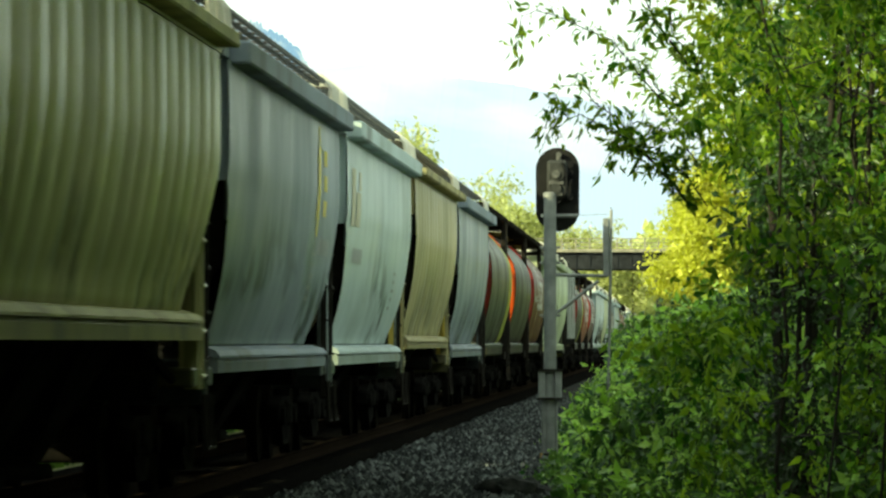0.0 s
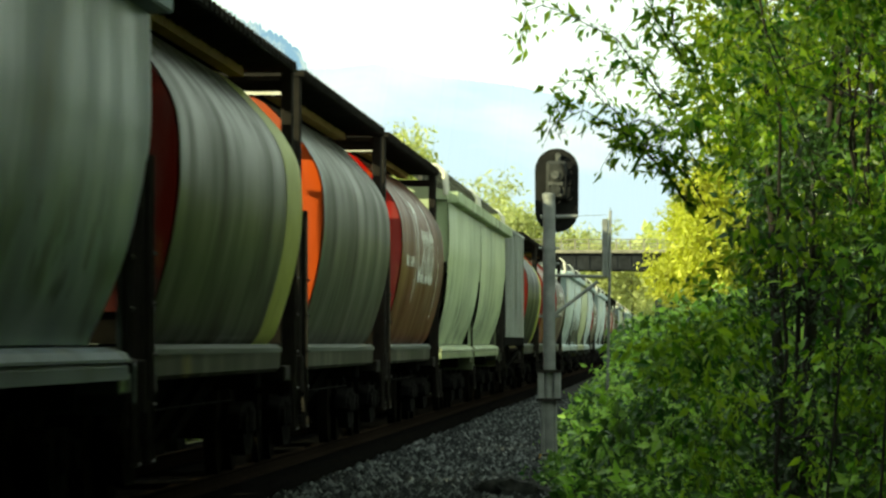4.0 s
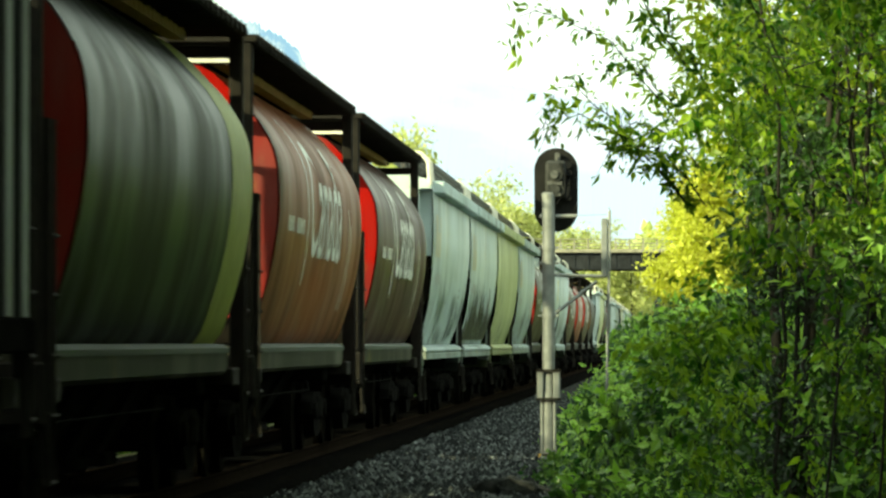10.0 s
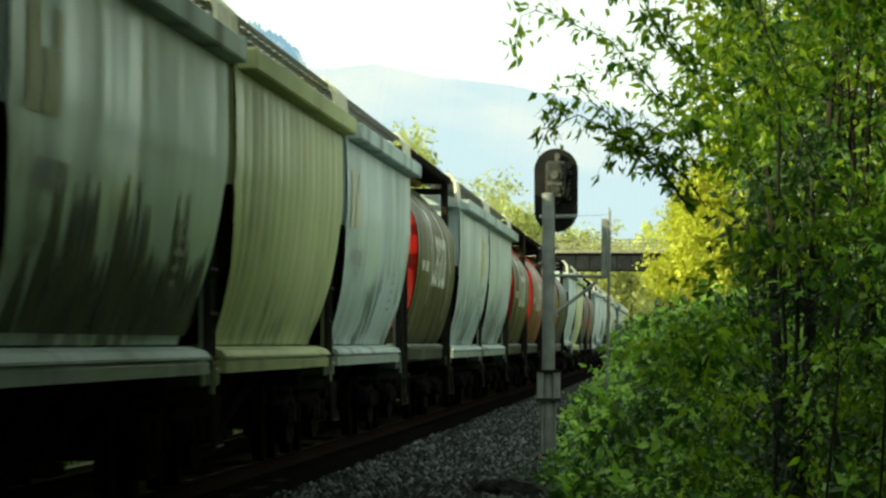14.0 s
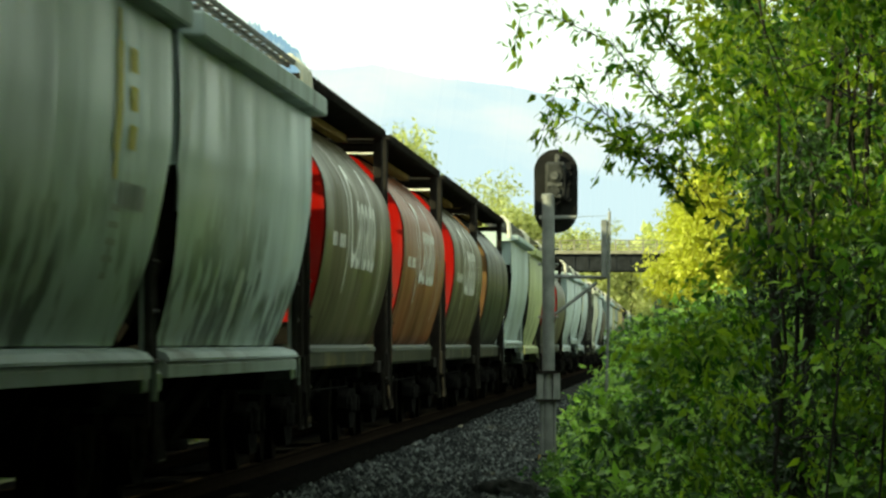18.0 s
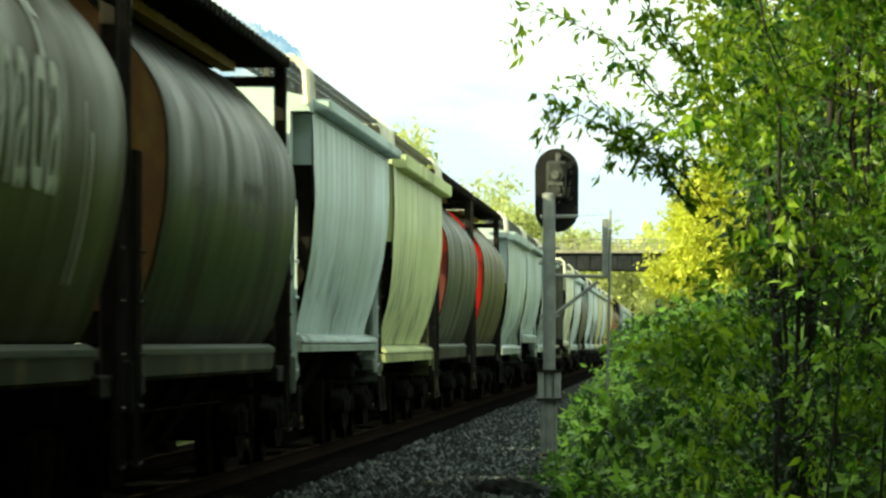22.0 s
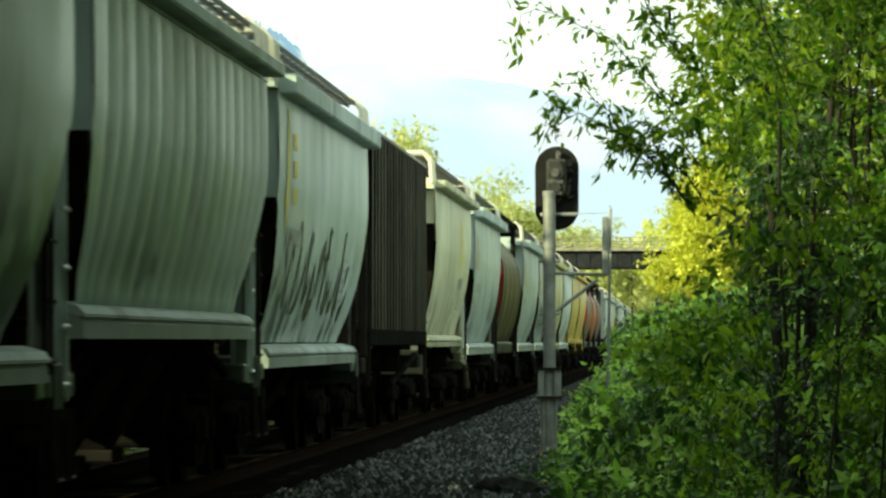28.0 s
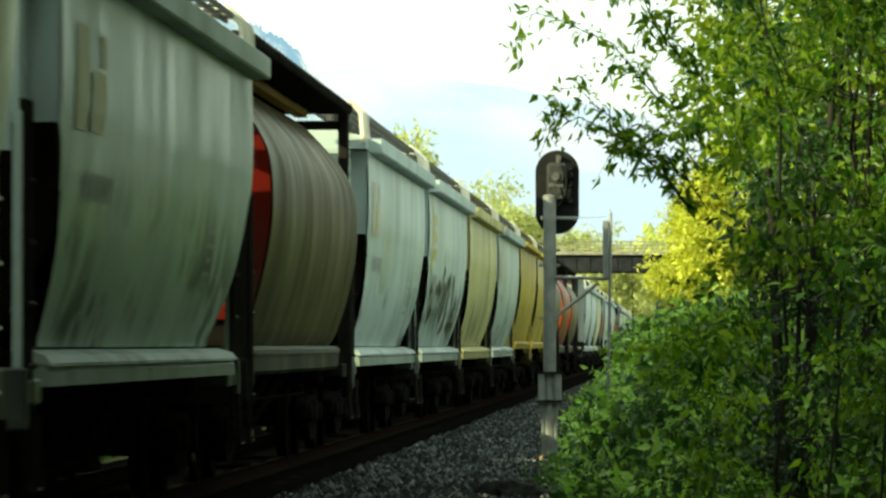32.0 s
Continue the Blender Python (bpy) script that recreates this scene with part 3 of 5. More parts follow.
def ribbed_hopper():
    """An older straight-sided hopper with upright ribs over a black frame."""
    car = thing("ribbed_hopper", "", "railway car", "cars of the grain train")
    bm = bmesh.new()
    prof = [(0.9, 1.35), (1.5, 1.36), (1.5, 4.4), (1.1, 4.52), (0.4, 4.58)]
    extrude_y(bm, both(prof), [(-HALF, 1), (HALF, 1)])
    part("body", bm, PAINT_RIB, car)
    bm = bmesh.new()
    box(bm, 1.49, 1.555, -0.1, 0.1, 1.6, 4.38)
    # a plate of its own, so front faces can be coloured lighter than webs
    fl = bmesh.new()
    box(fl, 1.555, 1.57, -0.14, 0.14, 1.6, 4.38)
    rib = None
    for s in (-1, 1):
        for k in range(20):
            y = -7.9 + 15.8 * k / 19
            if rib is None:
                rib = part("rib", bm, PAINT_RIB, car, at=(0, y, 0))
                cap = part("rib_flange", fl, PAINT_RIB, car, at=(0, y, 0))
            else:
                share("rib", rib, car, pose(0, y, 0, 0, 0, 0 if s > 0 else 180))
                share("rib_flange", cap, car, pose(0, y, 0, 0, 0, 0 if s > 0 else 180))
        b2 = bmesh.new()
        box(b2, min(s * 1.48, s * 1.66), max(s * 1.48, s * 1.585), -HALF, HALF, 4.385, 4.45, 0.01)
        part("top_chord", b2, PAINT, car)
        b2 = bmesh.new()
        box(b2, min(s * 1.3, s * 1.6), max(s * 1.3, s * 1.56), -8.5, 8.5, 1.36, 1.6, 0.02)
        part("side_sill", b2, DARK, car)
        for e in (-1, 1):
            b2 = bmesh.new()
            tube(b2, [(s * 1.4, e * 7.4, 1.2), (s * 1.1, e * 5.0, 0.7)], 0.06, 6)
            part("diagonal_brace", b2, DARK, car)
        for e in (-1, 1):
            b2 = bmesh.new()
            box(b2, min(s * 1.4, s * 1.52), max(s * 1.4, s * 1.52), e * 8.5 - 0.06, e * 8.5 + 0.06, 1.2, 3.0, 0.02)
            part("corner_post", b2, STEEL, car)
            if s > 0:
                ladder(car, e, s, STEEL, 1.5, 8.14, 8.44, 0.8, 3.0)
    for e in (-1, 1):
        b2 = bmesh.new()
        box(b2, -1.45, 1.45, min(e * 7.6, e * 8.6), max(e * 7.6, e * 8.6), 0.98, 1.2, 0.02)
        part("end_sill", b2, STEEL, car)
        b2 = bmesh.new()
        box(b2, 0.5, 1.2, min(e * 7.7, e * 8.5), max(e * 7.7, e * 8.5), 4.6, 4.65)
        box(b2, -1.2, -0.5, min(e * 7.7, e * 8.5), max(e * 7.7, e * 8.5), 4.6, 4.65)
        part("roof_platform", b2, RUST, car)
        b2 = bmesh.new()
        box(b2, -1.4, 1.4, min(e * 8.11, e * 8.4), max(e * 8.11, e * 8.4), 3.05, 4.4, 0.02)
        part("end_panel", b2, PAINT_RIB, car)
    b2 = bmesh.new()
    box(b2, -0.34, 0.34, -6.8, 6.8, 4.57, 4.7, 0.04)
    part("trough_hatch", b2, PAINT, car)
    underframe(car, 3, False)
    running_gear(car)
    return car


# ---- what is written or marked on the sides
def lay_on_side(me, prof, y0, z0):
    """Bend a flat mesh (x along the car, y up) onto the side that faces the path."""
    prof = smoothed(prof)
    for v in me.vertices:
        y, z = y0 + v.co.x, z0 + v.co.y
        v.co = (side_at(prof, z) + 0.012, y, z)
    me.update()


def word_mesh(text, height):
    cu = bpy.data.curves.new("word", "FONT")
    cu.body, cu.size, cu.align_x = text, height, "CENTER"
    ob = bpy.data.objects.new("word", cu)
    scene.collection.objects.link(ob)
    dg = bpy.context.evaluated_depsgraph_get()
    me = bpy.data.meshes.new_from_object(ob.evaluated_get(dg))
    bpy.data.objects.remove(ob)
    bm = bmesh.new()
    bm.from_mesh(me)
    for z in np.arange(-0.1, height, 0.12):
        bmesh.ops.bisect_plane(bm, geom=bm.verts[:] + bm.edges[:] + bm.faces[:], plane_co=(0, z, 0), plane_no=(0, 1, 0))
    bm.to_mesh(me)
    bm.free()
    return me


def bars_mesh(name, rects):
    """Flat bars: (centre along, centre up, width, height, slant)."""
    vs, fs = [], []
    for u, w, a, h, sl in rects:
        n = max(1, int(h / 0.15))
        for j in range(n + 1):
            z = w - h / 2 + h * j / n
            o = sl * (z - w)
            vs += [(u - a / 2 + o, z, 0), (u + a / 2 + o, z, 0)]
            if j:
                k = len(vs)
                fs.append((k - 4, k - 3, k - 1, k - 2))
    return raw_mesh(name, vs, fs, LETTER)


def mark(car, name, me, mat, label):
    me.materials.clear()
    me.materials.append(mat)
    ob = new(name, me)
    ob.parent = car
    return tagged(ob, label)


def put_word(car):
    me = word_mesh("Canada", 1.95)
    for v in me.vertices:
        v.co.x *= 0.95
    lay_on_side(me, TANK, 0.3, 2.45)
    tagged(mark(car, "wordmark", me, LETTER, "faded white word on the tank side"), kind="stuff")
    me = bars_mesh("emblem", [(-3.0, 3.05, 0.13, 1.9, -0.25), (2.5, 3.75, 0.3, 0.22, 0), (2.2, 3.6, 0.1, 0.5, 0), (4.6, 2.5, 0.06, 1.3, -0.12), (5.0, 2.4, 0.08, 1.1, -0.12)])
    lay_on_side(me, TANK, 0, 0)
    tagged(mark(car, "emblem", me, LETTER, "thin faded ear-of-grain emblem"), kind="stuff")
    me = bars_mesh("car_number", [(-5.9 + 0.3 * k, 2.75, 0.17, 0.17, 0) for k in range(3)] + [(-4.6 + 0.3 * k, 2.75, 0.17, 0.17, 0) for k in range(4)])
    lay_on_side(me, TANK, 0, 0)
    tagged(mark(car, "car_number", me, LETTER, "worn white number bars"), kind="stuff")


def put_logo(car, mat, y, z, prof, rng):
    """A block emblem of two worn letters' size, and rows of small print low down."""
    rects = []
    if mat is DECAL_Y:             # a tall leaf-like stroke and three small blocks
        rects += [(y - 0.3, z - 0.02, 0.45, 0.85, 0.12), (y - 0.3, z - 0.5, 0.25, 0.3, 0.12), (y - 0.25, z + 0.5, 0.2, 0.3, 0.12)]
        rects += [(y + 0.75, z + 0.3 * k, 0.55, 0.19, 0) for k in (-1, 0, 1)]
    else:                          # a worn panel beside a broken upright
        rects += [(y - 0.4, z, 0.75, 0.75, 0.08), (y + 0.65, z - 0.14, 0.95, 0.45, 0.08), (y + 0.95, z + 0.24, 0.4, 0.25, 0.08)]
    me = bars_mesh("logo", rects)
    lay_on_side(me, prof, 0, 0)
    tagged(mark(car, "logo", me, mat, "faded painted emblem on the car side"), kind="stuff")
    for name, rows in (("print_block", [(4.2, 1.95 + 0.13 * k, rng.uniform(0.4, 0.8), 0.05, 0) for k in range(5)]),
                       ("car_number", [(y + 0.2 + 0.34 * k, z - 0.75, 0.22, 0.2, 0) for k in range(6)])):
        me = bars_mesh(name, rows)
        lay_on_side(me, prof, 0, 0)
        tagged(mark(car, name, me, GRIME, "worn grey small print bars"), kind="stuff")


def put_tags(car, prof, rng, spikes):
    """Tall sprayed strokes along the foot of the side."""
    vs, fs, u, lift = [], [], -6.0, prof[0][1] - 1.36
    while spikes and u < 7.0:      # a solid foot that ends in tall uneven spikes
        w, h = rng.uniform(0.3, 0.75), rng.uniform(0.5, 1.35)
        for j in range(7):
            z, k = 1.5 + h * j / 6, w * (1 - (j / 6) ** 2 * 0.9) / 2
            lean = -0.12 * (z - 1.5)
            vs += [(u - k + lean, z, 0), (u + k + lean, z, 0)]
            if j:
                n = len(vs)
                fs.append((n - 4, n - 3, n - 1, n - 2))
        u += w * rng.uniform(0.6, 1.1)
    while u < 6.0:
        for _ in range(2):         # each sign is a pair of thick bowed strokes
            r, h, wd = rng.uniform(0.2, 0.55), rng.uniform(0.3, 0.5), rng.uniform(0.1, 0.24)
            cu, cz, a0, sweep = u + rng.uniform(-0.2, 0.2), 2.15 + lift + rng.uniform(-0.12, 0.2), rng.uniform(0, 6.3), rng.uniform(1.4, 4.0)
            for j in range(11):
                a = a0 + sweep * j / 10
                k = wd * (0.25 + math.sin(math.pi * j / 10))
                vs += [(cu + (r - k / 2) * math.cos(a), cz + (h - k / 2) * math.sin(a), 0), (cu + (r + k / 2) * math.cos(a), cz + (h + k / 2) * math.sin(a), 0)]
                if j:
                    n = len(vs)
                    fs.append((n - 4, n - 3, n - 1, n - 2))
        u += rng.uniform(0.5, 1.3)
    me = raw_mesh("sprayed_tag", vs, fs, TAG)
    lay_on_side(me, prof, 0, 0)
    tagged(mark(car, "sprayed_tag", me, TAG, "dark sprayed strokes along the foot"), kind="stuff")


def put_band(car, y0, y1, mat):
    bm = bmesh.new()
    extrude_y(bm, [(x * 1.004, z) for x, z in smoothed(TANK, 3)[2:]], [(y0, 1), (y1, 1)], close=False, caps=False)
    part("stripe", bm, mat, car, "yellow-green stripe round the tank", smooth=50)


def put_ring(car, y):
    bm = bmesh.new()
    for dy in (0, 0.9, 1.6):
        extrude_y(bm, [(x * 1.012, z) for x, z in smoothed(TANK, 3)[2:]], [(y + dy, 1), (y + dy + 0.12, 1)], close=False, caps=False)
    part("hoop", bm, STEEL, car, "dark hoops round the tank", smooth=50)


TAG = plain("dull_sprayed_paint", (0.022, 0.03, 0.026), (0.12, 0.12, 0.075), 1.6, 0.55, spec=0.06)
GRIME = plain("worn_grey_print", (0.26, 0.27, 0.26), (0.46, 0.47, 0.46), 1.5, 0.7)
DIM = plain("sooty_grey_print", (0.07, 0.07, 0.065), (0.14, 0.14, 0.13), 3, 0.7)
STRIPE = plain("yellow_green_stripe", (0.24, 0.26, 0.04), (0.34, 0.36, 0.09), 3, 0.5, spec=0.1)
LIGHT, WHITE, PALE, BEIGE = (0.31, 0.35, 0.42), (0.53, 0.61, 0.63), (0.48, 0.54, 0.36), (0.56, 0.53, 0.28)
YELLOW, OLIVE, GREY, DUSK = (0.58, 0.45, 0.11), (0.11, 0.092, 0.05), (0.085, 0.084, 0.07), (0.035, 0.034, 0.03)
BROWN, ORANGE_BROWN, PLUM = (0.13, 0.05, 0.026), (0.23, 0.08, 0.034), (0.085, 0.045, 0.036)
RED, ORANGE, MAROON, TAN = (0.3, 0.005, 0.005), (0.5, 0.07, 0.012), (0.11, 0.009, 0.006), (0.16, 0.08, 0.035)
# kind, colour, colour of the ends, marks, label
CARS = [
    ("high", BEIGE, None, "", "weathered beige fluted covered hopper car"),
    ("smooth", LIGHT, None, "yellow", "light grey covered hopper with yellow emblem"),
    ("smooth", WHITE, None, "ochre", "off-white covered hopper with faded emblem"),
    ("mid", (0.44, 0.39, 0.22), YELLOW, "", "beige covered hopper with yellow end posts"),
    ("smooth", LIGHT, None, "", "streaked light grey covered hopper car"),
    ("tank", GREY, MAROON, "band", "grey cylindrical hopper with a yellow-green stripe"),
    ("tank", GREY, ORANGE, "", "grey cylindrical hopper with orange ends"),
    ("tank", BROWN, RED, "word", "brown cylindrical hopper with red ends"),
    ("fluted", PALE, None, "", "pale green fluted covered hopper car"),
    ("fluted", PALE, None, "", "pale green fluted covered hopper car"),
    ("ribbed", (0.4, 0.42, 0.4), None, "", "grey upright-ribbed hopper on a black frame"),
    ("tank", (0.02, 0.021, 0.018), MAROON, "band", "sooty grey cylindrical hopper with a yellow-green stripe"),
    ("tank", ORANGE_BROWN, RED, "word", "orange-brown cylindrical hopper with red ends"),
    ("tank", PLUM, RED, "word", "plum-grey cylindrical hopper with red ends"),
    ("smooth", WHITE, None, "ochre", "white covered hopper with a faded ochre emblem"),
    ("smooth", WHITE, None, "ochre", "white covered hopper with soot-streaked foot"),
    ("fluted", (0.5, 0.53, 0.3), None, "", "beige fluted covered hopper car"),
    ("smooth", WHITE, None, "ochre", "white covered hopper with a faded ochre emblem"),
    ("tank", OLIVE, RED, "word", "olive cylindrical hopper with red ends"),
    ("smooth", WHITE, None, "yellow", "white covered hopper with rust marks"),
    ("smooth", WHITE, None, "", "white covered hopper lightly streaked with soot"),
    ("tank", OLIVE, RED, "word", "olive cylindrical hopper with red ends"),
    ("tank", ORANGE_BROWN, RED, "word", "red-brown cylindrical hopper with red ends"),
    ("tank", OLIVE, RED, "word", "olive cylindrical hopper with red ends"),
    ("tank", DUSK, TAN, "number", "dark grey cylindrical hopper with tan ends"),
    ("mid", WHITE, None, "", "white fluted hopper with a raised side sill"),
    ("fluted", (0.58, 0.62, 0.34), None, "", "pale yellow fluted covered hopper car"),
    ("tank", GREY, MAROON, "hoops", "grey cylindrical hopper with dark hoops"),
    ("tank", OLIVE, RED, "number", "olive-brown cylindrical hopper with red ends"),
    ("smooth", WHITE, None, "", "white covered hopper streaked with soot"),
    ("high", WHITE, None, "", "white fluted hopper with a raised side sill"),
    ("smooth", WHITE, None, "yellow", "white covered hopper with tagged foot"),
    ("ribbed", (0.11, 0.075, 0.055), None, "", "rusty brown upright-ribbed hopper on a black frame"),
    ("mid", (0.68, 0.68, 0.52), None, "yellow", "cream fluted hopper with yellow emblem"),
    ("smooth", WHITE, None, "ochre", "white covered hopper with a faded ochre emblem"),
    ("tank", OLIVE, MAROON, "", "olive cylindrical hopper with maroon ends"),
    ("smooth", WHITE, None, "ochre", "white covered hopper with a faded ochre emblem"),
    ("smooth", WHITE, None, "yellow", "white covered hopper with streaked foot"),
    ("fluted", BEIGE, None, "", "beige fluted covered hopper car"),
    ("smooth", WHITE, None, "ochre", "white covered hopper with dark emblem"),
    ("mid", YELLOW, YELLOW, "", "yellow covered hopper with yellow end posts"),
    ("mid", YELLOW, YELLOW, "", "yellow covered hopper with yellow end posts"),
    ("tank", OLIVE, RED, "", "olive cylindrical hopper with red ends"),
    ("tank", ORANGE_BROWN, ORANGE, "", "red-brown cylindrical hopper with orange ends"),
    ("tank", OLIVE, RED, "", "olive cylindrical hopper with red ends"),
    ("ribbed", (0.4, 0.42, 0.4), None, "", "grey upright-ribbed hopper on a black frame"),
]
TAIL = "smooth smooth fluted tank smooth high smooth tank tank smooth fluted smooth smooth tank smooth high smooth fluted tank smooth smooth".split()
# where the far end of each body stands along the track at the start
FAR_ENDS = [46.22, 63.36, 81.17, 98.9, 116.17, 133.37, 151.7, 169.85, 188.05, 204.68, 222.82, 240.52, 258.78, 277.39, 296.17, 313.36, 330.46,
            347.6, 365.07, 383.44, 400.35, 417.65, 436.04, 455.14, 473.13, 492.09, 509.73, 527.36, 545.7, 564.26, 581.71, 599.41, 617.44, 636.0,
            654.56, 671.89, 690.5, 708.48, 726.38, 744.32]
while len(FAR_ENDS) < len(CARS) + len(TAIL):
    FAR_ENDS.append(FAR_ENDS[-1] + 17.95)
MAKERS = {"smooth": lambda: covered_hopper("smooth"), "fluted": lambda: covered_hopper("fluted"), "mid": lambda: covered_hopper("mid"),
          "high": lambda: covered_hopper("high"), "tank": tank_hopper, "ribbed": ribbed_hopper}
LOGO_AT = {1: 4.6, 19: 4.2, 33: 2.9}          # most stand by the leading end
MODELS, TRAIN = {}, []


def make_car(kind, colour, ends, marks, label, far_end, rng):
    if kind not in MODELS:
        MODELS[kind] = MAKERS[kind]()
        car = MODELS[kind]
    else:
        car = copy_thing(MODELS[kind], Matrix())
    for o in [o for o in car.children_recursive if o.name.split(".")[0] in ("wordmark", "emblem", "car_number", "logo", "print_block", "sprayed_tag", "stripe", "hoop")]:
        bpy.data.objects.remove(o)
    tagged(car, label)
    for o in car.children_recursive:
        n = o.name.split(".")[0]
        o.color = (*colour, 1)
        if ends and n in ("end_cap", "corner_post", "corner_plate"):
            o.color = (*ends, 1)
        elif kind == "tank" and n in ("side_sill", "trough_hatch"):
            o.color = (0.035, 0.035, 0.026, 1)
        elif n == "sill_ledge":
            # the light that ledges catch is put into their colour
            o.color = (0.1, 0.11, 0.1, 1) if kind == "tank" else (*[0.75 * v for v in colour], 1)
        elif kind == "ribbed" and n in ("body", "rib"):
            # panels and webs darkened: side-face shade beside the flanges is put into colour
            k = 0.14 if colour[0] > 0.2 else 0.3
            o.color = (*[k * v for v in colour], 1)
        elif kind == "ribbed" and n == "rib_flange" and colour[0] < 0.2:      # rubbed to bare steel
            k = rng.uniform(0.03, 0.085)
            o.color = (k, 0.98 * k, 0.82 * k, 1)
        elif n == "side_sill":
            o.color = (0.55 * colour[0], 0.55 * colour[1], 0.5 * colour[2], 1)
        elif n in ("corner_plate", "end_sill"):                   # shade at the car's ends is put into the colour
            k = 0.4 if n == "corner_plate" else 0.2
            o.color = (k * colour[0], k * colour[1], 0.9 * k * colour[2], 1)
    if marks == "word":
        put_word(car)
    elif marks == "band":
        put_band(car, 4.9, 7.2, STRIPE)
    elif marks == "hoops":
        put_ring(car, 4.6)
    elif marks in ("ochre", "yellow"):
        put_logo(car, DECAL if marks == "ochre" else DECAL_Y, LOGO_AT.get(FAR_ENDS.index(far_end), -6.5), 3.33, SIDES[kind], rng)
    elif marks == "number":
        me = bars_mesh("car_number", [(0.6 + 0.42 * k, 2.95 - 0.3 * j, 0.26, 0.16, 0) for k in range(6) for j in range(2)] + [(-4.4 + 0.3 * k, 2.75, 0.18, 0.18, 0) for k in range(4)])
        lay_on_side(me, TANK, 0, 0)
        tagged(mark(car, "car_number", me, DIM, "worn grey number bars"), kind="stuff")
    if "tagged" in label or "soot-streaked" in label or "streaked foot" in label:
        put_tags(car, SIDES[kind], rng, "soot" in label)
    TRAIN.append((car, far_end - (TANK_HALF if kind == "tank" else HALF)))


def build_train():
    rng = random.Random(7)
    make_car("smooth", LIGHT, None, "", "light grey covered hopper car", 28.4, rng)
    make_car("smooth", WHITE, None, "", "white covered hopper car", 10.5, rng)
    make_car("fluted", PALE, None, "", "pale green fluted covered hopper car", -7.4, rng)
    for row, far_end in zip(CARS, FAR_ENDS):
        make_car(*row, far_end, rng)
    tail_look = {"smooth": (WHITE, None, "white covered hopper car"), "fluted": (PALE, None, "pale fluted covered hopper car"),
                 "high": (WHITE, None, "white fluted hopper with a raised side sill"), "tank": (OLIVE, RED, "olive cylindrical hopper with red ends")}
    for kind, far_end in zip(TAIL, FAR_ENDS[len(CARS):]):
        colour, ends, label = tail_look[kind]
        make_car(kind, colour, ends, "", label, far_end, rng)


build_train()


def run(t):
    """How far the train has come at t seconds."""
    return 18.894 * t - 0.00654 * ((t - 16) ** 2)


def spin(t):
    return math.degrees((run(t) - run(0)) / 0.46)


def motions():
    # every wheelset turns alike; the leading and the trailing one of a truck differ in place alone
    sets = [o for car, _ in TRAIN for o in car.children_recursive if o.name.split(".")[0] == "wheelset"]
    for side in (-1, 1):
        alike = [o for o in sets if o.location.y * side > 0]
        walk(alike[0], [(k / FPS, pose(0, 0.9 * side, 0.46, spin(k / FPS))) for k in range(0, 32 * FPS + 1)])
        turn = alike[0].animation_data
        for o in alike[1:]:
            o.rotation_mode = "QUATERNION"
            o.animation_data_create()
            o.animation_data.action = turn.action
            o.animation_data.action_slot = turn.action_slot
    for br, o, seed in SWAYING:
        rng = random.Random(seed)
        k = rng.uniform(0.8, 1.1)
        rows = [(t, a * k) for t, a in ((0, 0), (0.9, 0.5), (1.8, -0.4), (2.7, 0.2), (3.5, 0.6), (4.6, 5), (5.5, 6), (6.0, 10), (6.5, 7), (7.0, 4.5), (7.5, 3), (8.0, 2.2), (8.5, 0.8), (9.0, 0))]
        rows += [(9.0 + 0.95 * j, rng.uniform(-0.6, 0.6)) for j in range(1, 24)] + [(32, 0)]
        walk(br, [(t, pose(o.x, o.y, o.z, 0, a, 0.7 * a)) for t, a in rows])
    for car, y in TRAIN:
        walk(car, [(t, pose(TRACK_X, y - run(t), RAIL_Z)) for t in (0, 4, 8, 12, 16, 20, 24, 28, 32)])

